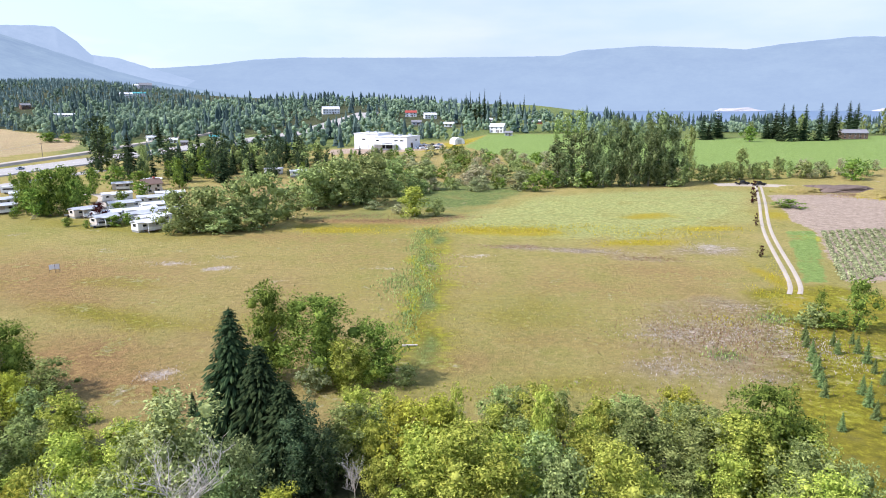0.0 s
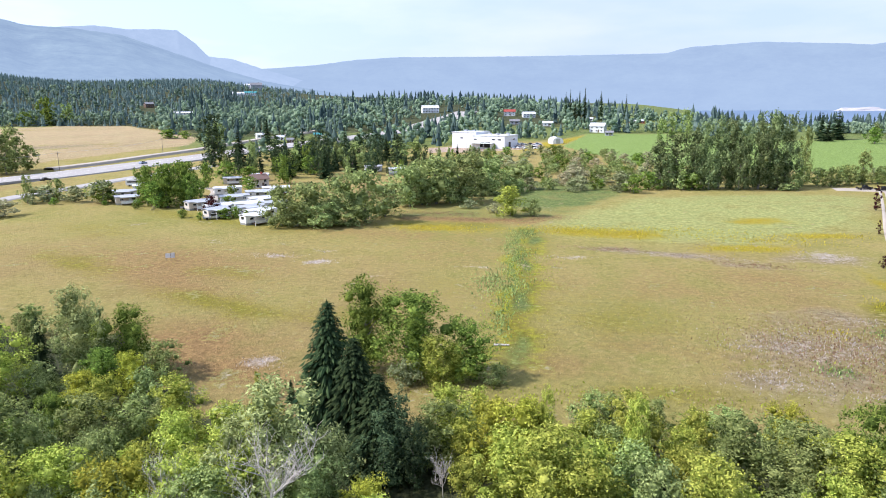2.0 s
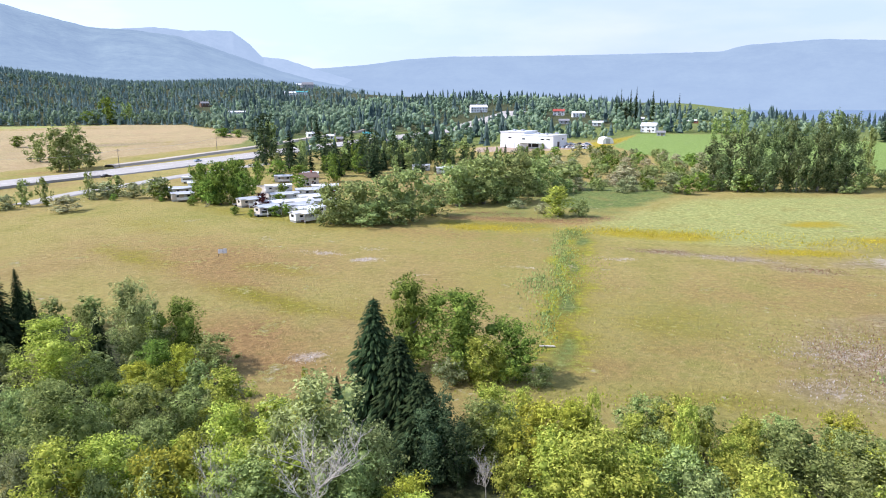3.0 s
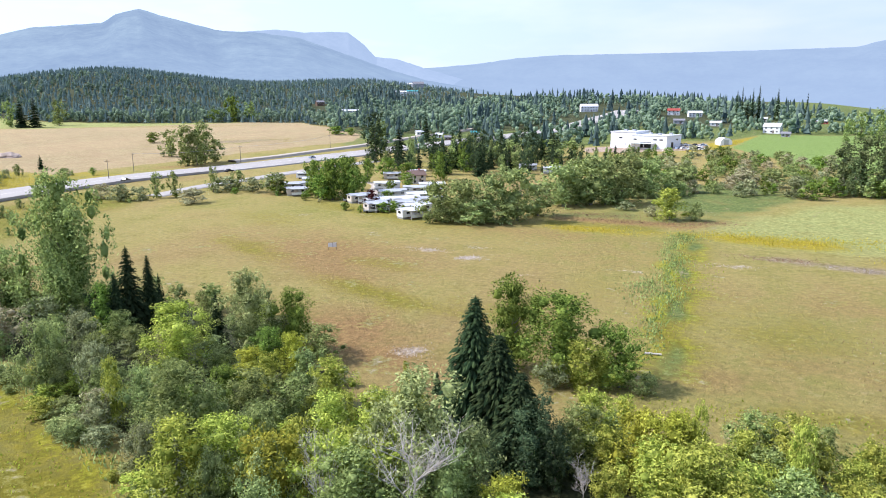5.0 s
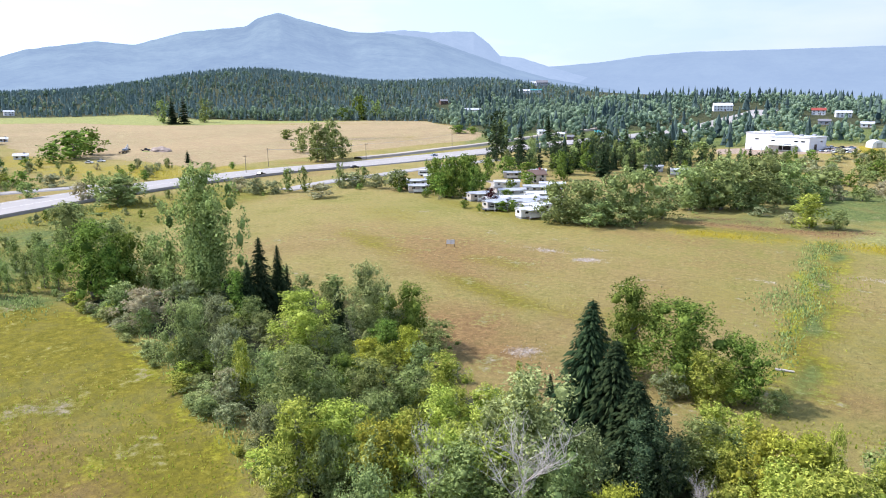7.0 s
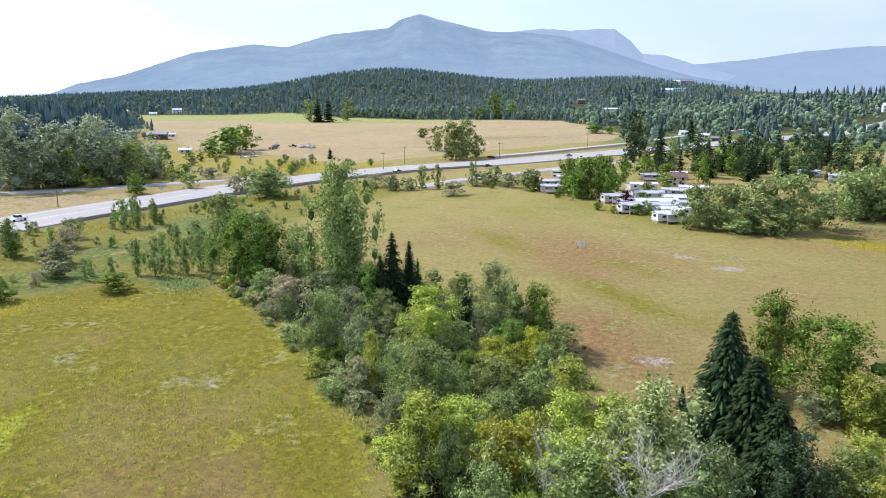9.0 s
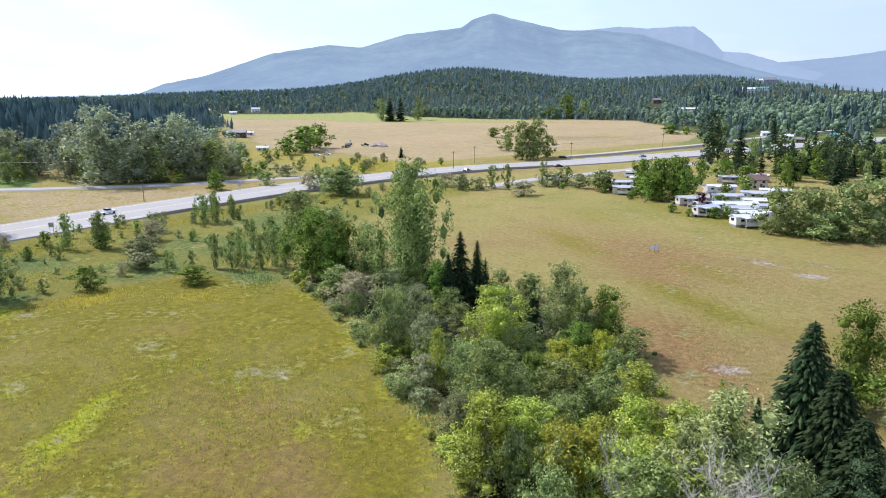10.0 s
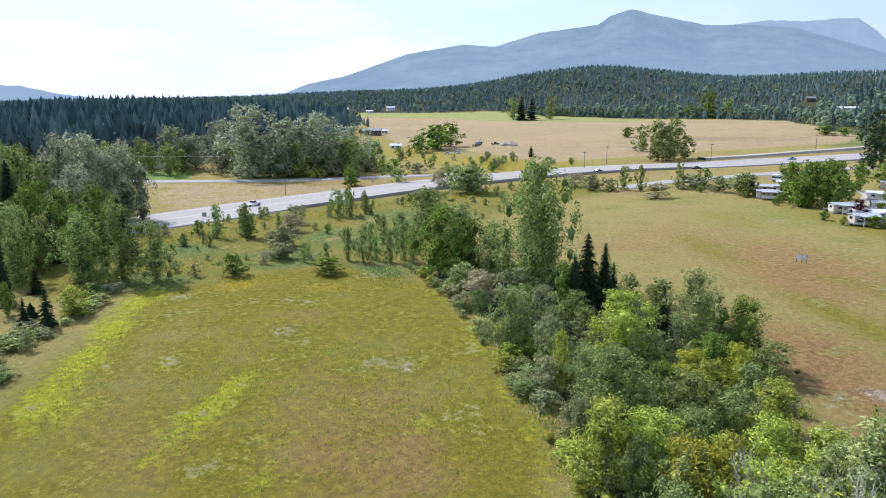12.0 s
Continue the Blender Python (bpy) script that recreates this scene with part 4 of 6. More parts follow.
plant("maple", -121.5, 211.1, 14.0, 10.1)
plant("maple", -123.0, 223.1, 13.7, 10.2)
plant("maple", -114.4, 212.7, 10.9, 6.9)
plant("greybush", -150.3, 219.5, 7.7, 10.0)
plant("plum", -100.1, 198.3, 5.7, 4.8)
plant("maple", -89.8, 193.2, 3.3, 4.4)
plant("bright", -8.6, 206.2, 8.7, 9.9)
plant("willow", -1.5, 206.0, 5.4, 4.8)
plant("greybush", -13.8, 210.5, 3.1, 4.0)
plant("greybush", -22.4, 219.5, 2.7, 5.2)
plant("greybush", 30.0, 264.4, 7.4, 10.4)
plant("maple", 34.2, 258.1, 6.8, 7.0)
plant("willow", 25.9, 292.0, 7.0, 11.5)
plant("greybush", 14.3, 292.3, 7.0, 11.5)
# grove and field hedges
plant("grovepoplar", 46.5, 276.8, 18.2, 11.1)
plant("grovepoplar", 52.3, 276.7, 21.1, 11.1)
plant("grovepoplar", 58.6, 277.4, 22.5, 9.4)
plant("grovepoplar", 62.8, 277.4, 24.8, 9.8)
plant("grovepoplar", 68.3, 278.1, 27.1, 11.0)
plant("grovepoplar", 73.0, 278.4, 26.4, 9.8)
plant("grovepoplar", 78.5, 279.4, 24.4, 9.9)
plant("grovepoplar", 83.6, 279.4, 25.6, 11.1)
plant("grovepoplar", 88.5, 283.1, 29.0, 14.0)
plant("grovepoplar", 94.5, 283.8, 27.4, 10.7)
plant("grovepoplar", 75.1, 274.4, 17.5, 7.7)
plant("grovepoplar", 49.0, 273.1, 13.0, 8.6)
plant("grovepoplar", 63.9, 273.3, 13.1, 8.5)
plant("poplar", 54.3, 271.6, 9.9, 8.5)
plant("grovepoplar", 90.0, 278.5, 10.8, 8.6)
plant("maple", 41.2, 269.7, 6.9, 8.5)
plant("maple", 57.4, 271.4, 6.7, 8.0)
plant("willow", 93.6, 276.3, 2.6, 7.9)
plant("willow", 96.2, 277.9, 6.4, 6.6)
plant("poplar", 102.7, 290.6, 8.5, 5.9)
plant("poplar", 109.1, 291.0, 7.4, 6.2)
plant("poplar", 114.2, 290.2, 7.8, 6.9)
plant("poplar", 121.8, 293.3, 8.2, 6.2)
plant("poplar", 127.9, 296.0, 13.1, 7.0)
plant("poplar", 134.0, 296.2, 6.5, 5.2)
plant("poplar", 138.0, 295.0, 7.7, 6.0)
plant("poplar", 143.7, 295.3, 5.4, 5.0)
plant("poplar", 149.7, 297.2, 7.3, 4.5)
plant("poplar", 154.3, 293.7, 7.0, 7.1)
plant("poplar", 162.6, 294.9, 7.3, 4.1)
plant("maple", 169.6, 285.1, 8.5, 9.8)
plant("poplar", 117.0, 326.7, 20.0, 5.9)
plant("spruce", 172.7, 462.5, 17.9, 8.1)
plant("spruce", 188.3, 477.2, 18.9, 12.9)
plant("spruce", 176.6, 461.0, 14.3, 6.4)
plant("spruce", 215.6, 443.2, 24.1, 7.7)
plant("spruce", 221.3, 442.3, 23.4, 9.1)
plant("spruce", 231.8, 446.3, 23.4, 9.1)
plant("spruce", 241.0, 445.2, 24.3, 9.2)
plant("spruce", 253.1, 450.2, 24.0, 9.2)
plant("spruce", 305.7, 526.0, 25.5, 10.9)
plant("spruce", 312.0, 525.9, 23.9, 10.7)
plant("maple", 194.3, 439.7, 9.6, 10.4)
plant("spruce", 217.0, 465.8, 10.8, 7.2)
plant("spruce", 21.6, 631.8, 29.1, 4.7)
plant("spruce", 25.4, 631.7, 31.4, 4.7)
plant("spruce", 33.7, 636.6, 30.3, 6.2)
plant("spruce", 38.5, 636.3, 32.7, 5.7)
plant("spruce", 57.6, 697.6, 28.9, 6.7)
plant("spruce", 88.1, 754.9, 27.0, 5.0)
plant("spruce", 29.7, 631.5, 20.3, 7.5)
plant("poplar", 89.0, 495.8, 17.2, 10.3)
plant("poplar", 97.0, 484.9, 19.5, 9.2)
plant("poplar", 76.5, 464.1, 14.4, 6.8)
plant("maple", 8.8, 343.5, 6.8, 6.8)
# towards the highway and beyond it
plant("poplar", -146.0, 8.9, 13.6, 9.5)
plant("poplar", -142.8, 15.2, 15.1, 8.2)
plant("poplar", -139.7, 20.8, 11.8, 7.5)
plant("poplar", -161.7, 1.4, 9.3, 7.5)
plant("poplar", -177.2, 6.3, 10.3, 7.2)
plant("silver", -166.4, 3.1, 10.8, 5.7)
plant("maple", -180.0, -2.0, 7.0, 4.3)
plant("oldpoplar", -213.1, 16.4, 25.8, 16.1)
plant("oldpoplar", -214.7, 25.7, 22.5, 11.3)
plant("oldpoplar", -212.1, 29.6, 15.9, 7.7)
plant("spruce", -245.5, 4.4, 24.3, 5.8)
plant("spruce", -249.7, 0.0, 23.4, 5.6)
plant("spruce", -237.4, 7.5, 22.6, 3.7)
plant("spruce", -227.8, -2.8, 15.8, 4.0)
plant("oldpoplar", -218.2, 10.0, 24.9, 10.1)
plant("oldpoplar", -207.5, 20.6, 21.2, 10.0)
plant("oldpoplar", -196.9, 11.8, 18.5, 10.5)
plant("oldpoplar", -229.3, -4.8, 22.1, 8.0)
plant("spruce", -138.6, -4.0, 12.2, 2.6)
plant("spruce", -119.5, 1.5, 6.6, 3.0)
plant("spruce", -119.9, -1.5, 5.1, 2.6)
plant("bright", -122.6, 5.4, 4.8, 4.8)
plant("maple", -133.0, 8.1, 2.5, 1.9)
plant("spruce", -142.0, 0.7, 5.2, 3.1)
plant("maple", -128.8, -3.7, 5.6, 3.1)
plant("greybush", -135.0, 11.8, 1.5, 4.0)
plant("maple", -135.1, 34.4, 4.4, 6.0)
plant("maple", -126.5, 50.9, 3.2, 7.5)
plant("greybush", -158.4, 52.8, 3.9, 7.0)
plant("greybush", -144.2, 47.3, 3.4, 5.9)
plant("poplar", -171.1, 47.6, 8.7, 4.8)
plant("poplar", -175.4, 41.4, 8.4, 3.8)
plant("poplar", -188.0, 80.0, 8.0, 4.9)
plant("poplar", -185.9, 83.2, 7.2, 3.1)
plant("poplar", -188.2, 89.0, 6.2, 3.2)
plant("greybush", -170.4, 32.4, 1.9, 2.9)
plant("poplar", -170.4, 36.9, 3.4, 1.7)
plant("greybush", -182.9, 64.8, 5.2, 5.3)
plant("poplar", -136.0, 54.6, 4.3, 2.3)
plant("poplar", -141.1, 52.5, 3.4, 2.0)
plant("poplar", -134.6, 59.2, 7.5, 2.7)
plant("poplar", -131.5, 61.2, 6.8, 2.7)
plant("poplar", -131.4, 64.3, 5.7, 2.2)
plant("poplar", -128.3, 66.1, 7.2, 3.1)
plant("poplar", -128.3, 69.3, 8.1, 3.4)
plant("poplar", -124.5, 69.7, 8.1, 3.5)
plant("poplar", -142.7, 68.5, 6.5, 2.7)
plant("poplar", -146.6, 73.9, 6.8, 3.3)
plant("poplar", -147.4, 79.0, 6.9, 3.8)
plant("poplar", -145.1, 48.8, 2.4, 1.6)
plant("poplar", -149.4, 47.2, 2.5, 1.4)
plant("poplar", -136.6, 78.3, 9.1, 4.6)
plant("oldpoplar", -310.9, 91.3, 31.9, 28.9)
plant("oldpoplar", -308.8, 108.6, 25.8, 21.4)
plant("oldpoplar", -308.9, 122.3, 28.0, 24.6)
plant("oldpoplar", -319.5, 144.1, 21.5, 21.0)
plant("oldpoplar", -340.0, 85.1, 23.9, 16.9)
plant("oldpoplar", -359.1, 77.1, 16.7, 15.0)
plant("willow", -324.4, 158.9, 13.3, 13.1)
plant("bright", -300.7, 117.8, 4.1, 8.5)
plant("maple", -256.0, 115.1, 7.5, 7.1)
plant("oldpoplar", -309.2, 98.9, 18.8, 19.2)
plant("oldpoplar", -294.4, 124.8, 15.7, 17.1)
plant("oldpoplar", -302.6, 144.0, 11.0, 13.1)
plant("oldpoplar", -364.7, 68.2, 20.6, 15.9)
plant("poplar", -301.1, 109.1, 15.1, 12.3)
plant("bright", -298.8, 150.5, 5.3, 7.5)
plant("maple", -285.2, 150.4, 6.9, 7.8)
plant("greybush", -278.9, 158.6, 5.1, 10.2)
plant("greybush", -231.6, 141.6, 6.5, 6.2)
plant("willow", -212.1, 143.4, 8.6, 13.6)
plant("poplar", -229.8, 145.4, 8.7, 5.4)
plant("willow", -182.8, 108.8, 6.9, 13.4)
plant("poplar", -257.9, 297.0, 21.0, 14.7)
plant("poplar", -257.4, 309.6, 21.8, 15.0)
plant("poplar", -299.0, 330.8, 15.4, 13.3)
plant("poplar", -254.5, 299.9, 18.0, 12.3)
plant("poplar", -256.5, 317.4, 12.8, 9.7)
plant("maple", -376.2, 397.9, 7.6, 10.9)
plant("maple", -519.6, 679.5, 27.6, 22.6)
plant("poplar", -504.4, 692.7, 22.3, 18.0)
plant("maple", -531.4, 663.1, 13.7, 17.4)
plant("maple", -386.2, 234.5, 15.8, 27.0)
plant("maple", -376.3, 216.5, 10.5, 14.5)
plant("maple", -396.9, 252.4, 15.0, 15.8)
plant("spruce", -315.4, 255.8, 7.0, 4.6)
plant("spruce", -638.4, 502.2, 27.9, 16.7)
plant("spruce", -627.7, 509.1, 29.6, 15.6)
plant("poplar", -628.8, 537.7, 25.3, 15.8)
plant("poplar", -664.2, 509.4, 25.5, 14.7)
plant("maple", -298.1, 528.0, 7.4, 17.2)
plant("maple", -283.2, 527.0, 6.4, 8.9)
plant("poplar", -187.4, 197.6, 9.2, 5.3)
plant("poplar", -184.9, 204.3, 9.3, 4.9)
plant("greybush", -193.7, 186.9, 5.9, 8.5)
plant("greybush", -188.5, 190.9, 5.0, 7.3)
plant("greybush", -165.5, 190.3, 4.9, 10.9)
plant("poplar", -177.1, 216.6, 9.8, 4.9)
plant("greybush", -175.4, 222.8, 5.6, 12.0)
plant("poplar", -171.5, 225.2, 7.9, 6.7)
plant("maple", -150.8, 219.7, 7.4, 9.9)
plant("maple", -131.3, 215.4, 13.0, 8.4)
plant("maple", -123.0, 212.6, 14.0, 9.3)
plant("maple", -118.0, 217.2, 14.4, 10.4)
plant("maple", -125.2, 210.8, 8.8, 9.3)
plant("greybush", -162.5, 221.4, 5.5, 8.6)
plant("greybush", -204.7, 188.6, 5.5, 8.0)
plant("maple", -259.5, 116.5, 7.3, 6.8)
plant("bright", -289.6, 114.1, 3.9, 6.9)
plant("greybush", -308.5, 107.7, 6.4, 14.0)
plant("poplar", -255.2, 136.1, 6.0, 6.7)
plant("poplar", -215.6, 148.3, 10.1, 7.0)
plant("poplar", -190.5, 83.8, 7.6, 3.8)
plant("poplar", -210.5, 93.8, 6.1, 2.6)
plant("poplar", -200.6, 94.6, 5.6, 2.3)
plant("willow", -211.5, 142.0, 10.0, 15.9)
plant("greybush", -172.0, 59.7, 4.8, 6.7)
plant("greybush", -155.2, 51.7, 4.9, 7.1)
plant("greybush", -144.8, 47.1, 3.4, 5.0)
plant("poplar", -172.0, 47.7, 7.4, 4.6)

# ---- undergrowth of the hedgerow and the strip of young wood below the camera ----
# room round the dead trees and the tall spruces
CLEAR = [(-11.5, 53, 3.6), (-18, 42.3, 3.2), (-17, 39.5, 3.2), (-23.3, 36.2, 2.4), (-22, 34, 2.4), (-20.4, 62.8, 4), (-16.5, 57, 4.5), (-14, 52, 3.5), (-7.2, 49.5, 2.2), (-7, 47, 2.2)]


def scatter(poly, gap, kinds, h0, h1, wide, rule=None):
    xs, ys = [p[0] for p in poly], [p[1] for p in poly]
    x = min(xs)
    while x < max(xs):
        y = min(ys)
        while y < max(ys):
            px, py = x + rnd.uniform(-0.45, 0.45) * gap, y + rnd.uniform(-0.45, 0.45) * gap
            if inside(np.array([px]), np.array([py]), poly, 0.01)[0] > 0.5:
                h = rnd.uniform(h0, h1)
                if any((px - qx) ** 2 + (py - qy) ** 2 < qr * qr for qx, qy, qr in CLEAR):
                    h = 0
                if rule:
                    h = min(h, rule(px, py))
                if h > 0.8:
                    plant(rnd.choice(kinds), px, py, h, h * wide * rnd.uniform(0.85, 1.25))
            y += gap
        x += gap


def strip_height(x, y):
    """The young wood is low at the meadow's edge and taller towards the slope below."""
    return (72 - math.hypot(x, y)) * 0.45 + 2.4


scatter([(-36, 69), (-26, 64), (-8, 67), (10, 67), (26, 68), (34, 64), (36, 40), (24, 30), (0, 34), (-24, 36), (-40, 40)],
        4.4, ["bright", "poplar", "yellow", "bright", "bright", "willow", "bright", "poplar", "bright"], 4.0, 9.0, 0.74, strip_height)
scatter([(-40, 40), (-57, 49), (-83, 60), (-119, 67), (-117, 78), (-92, 92), (-62, 90), (-46, 76), (-36, 69)],
        6.0, ["greybush", "willow", "silver", "poplar", "willow", "bright"], 2.2, 5.0, 0.95)


# low green fringe where the hedgerow meets the mown meadow
FOOT = [(-38.5, 37), (-48, 43), (-62, 48.5), (-79, 55.5), (-102, 64), (-122, 65.5)]
for (ax, ay), (bx, by) in zip(FOOT, FOOT[1:]):
    for k in range(int(math.hypot(bx - ax, by - ay) / 2.2)):
        u, off, h = rnd.random(), rnd.uniform(-0.6, 2.4), rnd.uniform(0.9, 2.3)
        plant(rnd.choice(("willow", "greybush", "willow", "silver", "bright")), ax + (bx - ax) * u, ay + (by - ay) * u + off, h, h * rnd.uniform(1.2, 2.0), "low pale green shrub at the foot of the hedgerow")
# brambles outside the western edge of the meadow
for (ax, ay), (bx, by) in zip(((-139, 17), (-127, 9.5), (-114, 3), (-100, -3.5)), ((-127, 9.5), (-114, 3), (-100, -3.5), (-86, -9))):
    for k in range(11):
        u, off, h = rnd.random(), rnd.uniform(-9, -0.5), rnd.uniform(0.8, 1.7)
        plant(rnd.choice(("greybush", "willow", "greybush", "silver")), ax + (bx - ax) * u, ay + (by - ay) * u + off, h, h * rnd.uniform(2.0, 3.2), "low grey-green bramble thicket beside the meadow")
# rough ground towards the highway and along its bank
scatter([(-136, 8), (-134, 60), (-124, 70), (-150, 100), (-175, 150), (-188, 190), (-212, 190), (-214, 140), (-204, 70), (-190, 20), (-165, 0)],
        10.5, ["greybush", "willow", "poplar", "maple", "poplar"], 1.2, 3.8, 0.8)
scatter([(-185, 195), (-170, 235), (-150, 240), (-120, 212), (-92, 184), (-96, 180), (-125, 205), (-160, 215)], 9.0, ["greybush", "willow", "maple"], 1.2, 3.6, 1.1)
scatter([(-270, 130), (-262, 200), (-258, 255), (-285, 255), (-360, 205), (-390, 170), (-330, 150)], 15.0, ["greybush", "willow", "poplar", "maple"], 2.0, 5.5, 0.9)
scatter([(-148, -30), (-143, 4), (-160, 22), (-185, 24), (-200, 0), (-200, -30)], 8.0, ["poplar", "poplar", "spruce", "maple"], 9, 15, 0.5)
scatter([(-200, -40), (-200, 10), (-222, 30), (-260, 30), (-290, -40)], 11.0, ["poplar", "spruce", "spruce", "poplar"], 16, 23, 0.42)
scatter([(-108, -14), (-101, -3), (-120, 2), (-140, -4), (-138, -22)], 6.5, ["greybush", "bright", "spruce", "greybush"], 1.6, 3.6, 0.8)
scatter([(-285, 135), (-315, 85), (-330, 40), (-380, 40), (-390, 120), (-330, 165)], 17.0, ["willow", "poplar", "willow"], 11, 18, 0.75)
# shrub belts north of the meadows
scatter([(-50, 262), (-5, 246), (22, 266), (60, 330), (45, 385), (10, 405), (-40, 400), (-60, 330)], 10.5, ["willow", "greybush", "willow", "maple"], 3.0, 6.5, 1.15)
scatter([(30, 268), (110, 292), (180, 292), (200, 306), (150, 318), (60, 318), (30, 300)], 8.5, ["willow", "poplar", "greybush", "poplar"], 3.5, 7.5, 0.75)
scatter([(-95, 300), (-40, 330), (-20, 400), (-70, 415), (-110, 380), (-150, 330), (-150, 300)], 10.0, ["pine", "spruce", "willow", "pine", "spruce", "maple", "pine"], 8, 17, 0.42, lambda x, y: 6.5 if x > -72 and y > 300 else 20)
scatter([(210, 462), (420, 520), (420, 545), (200, 485)], 13.0, ["spruce", "poplar", "spruce", "willow"], 8, 19, 0.5)


# ---- tall weeds and seed heads ----
def weeds(name, spots, count, size, material, label, seed, tall=0.5):
    """Upright blades and heads in patches (x, y, along, across, turn) of the meadows."""
    rng = np.random.default_rng(seed)
    S = np.array(spots, float)
    k = rng.choice(len(S), count, p=S[:, 2] * S[:, 3] / (S[:, 2] * S[:, 3]).sum())
    u, v = rng.normal(size=count) * S[k, 2] * 0.6, rng.normal(size=count) * S[k, 3] * 0.6
    c, s = np.cos(np.radians(S[k, 4])), np.sin(np.radians(S[k, 4]))
    x, y = S[k, 0] + u * c - v * s, S[k, 1] + u * s + v * c
    z = terrain(x, y)
    h = tall * (0.5 + rng.random(count))
    t = rng.uniform(0, 6.28, count)
    w = size * (0.6 + 0.8 * rng.random(count))
    lean = rng.normal(size=(count, 2)) * 0.25 * h[:, None]
    base = np.stack([x, y, z - 0.05], 1)
    side = np.stack([np.cos(t) * w, np.sin(t) * w, np.zeros(count)], 1)
    top = base + np.concatenate([lean, h[:, None]], 1)
    verts = np.stack([base - side * 0.5, base + side * 0.5, top * 0.45 + base * 0.55 + side, top, top * 0.45 + base * 0.55 - side], 1).reshape(-1, 3)
    faces = np.arange(count * 5).reshape(-1, 5)
    tagged(new(name, mesh_of(name, verts, faces.tolist(), material)), label, "weeds", kind="stuff")


HEAD_PALE = leaves("pale_seed_heads", (0.36, 0.31, 0.26), (0.60, 0.55, 0.50), None, 0.3)
HEAD_BROWN = leaves("brown_weeds", (0.20, 0.13, 0.075), (0.42, 0.30, 0.17), None, 0.3)
HEAD_GOLD = leaves("goldenrod", (0.30, 0.28, 0.035), (0.55, 0.46, 0.05), None, 0.35)
GRASS_LIME = leaves("lime_grass", (0.20, 0.25, 0.03), (0.40, 0.44, 0.06), None, 0.4)
GRASS_DRY = leaves("dry_grass", (0.32, 0.28, 0.10), (0.52, 0.44, 0.2), None, 0.5)
weeds("pale_seed_heads", [(-59, 145, 5.5, 2, 0), (-47, 140, 3.2, 2, 0), (-49, 151, 3, 1.6, 0), (-36, 83, 3, 2.5, 0), (62, 158, 5, 6, 0), (7, 152, 5, 1.5, 0), (38, 98, 9, 7, 0), (50, 92, 6, 9, 0), (30, 84, 6, 4, 0),
                          (34, 156, 11, 2, -12), (44, 100, 2, 6, 0), (53, 88, 2, 7, 0), (40, 80, 4, 2, 0), (30, 96, 5, 2, 0), (50, 110, 4, 2, 0)], 5200, 0.055, HEAD_PALE, "pale dry thistle heads in patches of the meadow", 1, 0.22)
weeds("brown_weeds", [(42, 95, 13, 14, 0), (17, 162, 9, 2.4, -5), (45, 148, 8, 2.6, -15), (2, 203, 8, 3, 12), (-20, 199, 18, 3, 0), (-30, 208, 14, 4, 0), (150, 245, 14, 7, 0)], 9000, 0.06, HEAD_BROWN, "rust-brown dry weeds and reeds in patches", 2, 0.28)
weeds("goldenrod", [(12, 184, 9, 5, 0), (25, 181, 8, 5, -8), (71, 181, 10, 3.6, 0), (48, 165, 11, 4, -6), (-27, 184, 14, 4.5, 0), (64, 128, 1.5, 14, -22), (-128, 33, 5, 9, 0), (-116, 48, 7, 3, 60),
                    (-178, 34, 9, 16, 12), (-150, 24, 8, 12, 0), (-195, 75, 6, 30, 10), (-205, 130, 5, 30, 5), (150, 232, 14, 3, -35), (14, 455, 4, 22, -15), (-290, 215, 40, 10, -30), (30, 186, 22, 5, -4), (8, 186, 9, 6, 0), (55, 175, 16, 5, -8), (44, 104, 3, 2, 0), (52, 98, 2, 3, 0), (57, 118, 2, 6, 0)],
      11000, 0.08, HEAD_GOLD, "yellow goldenrod in flower along the field edges", 3, 0.4)
weeds("ditch_weeds", [(-5.5, 104, 1.5, 9, 4), (-4, 122, 2.2, 9, -5), (-5.5, 139, 1.6, 8, 3), (-4.5, 153, 2.6, 9, 0), (-6, 168, 2, 9, -4), (-3.5, 181, 3.5, 6, 0), (-8, 128, 4, 8, 0), (52, 104, 3, 3, 0), (38, 88, 2, 2, 0), (-123, 62, 9, 3, -20), (-62, 50, 24, 1.6, -25), (-100, 64, 20, 1.6, -12)], 5000, 0.1, LEAF_WILLOW, "rank green weeds along the ditch and hedge foot", 6, 0.4)
weeds("lime_grass", [row[:5] for row in LIME] + [(-6, 112, 4, 9, 6), (-2, 140, 5, 16, -4), (52, 104, 3, 3, 0),
                     (38, 88, 3, 2, 0), (10, 76, 22, 3, 0), (-70, 30, 30, 16, 20)], 4500, 0.09, GRASS_LIME, "fresh yellow-green grass in streaks of the meadow", 4, 0.28)
weeds("dry_grass", [(-78, 28, 34, 22, 25), (0, 100, 50, 26, 0), (-50, 105, 34, 24, -20), (40, 110, 26, 26, 0), (10, 140, 60, 20, 0)], 9000, 0.06, GRASS_DRY, "dry tan hay grass standing over the meadows", 5, 0.25)


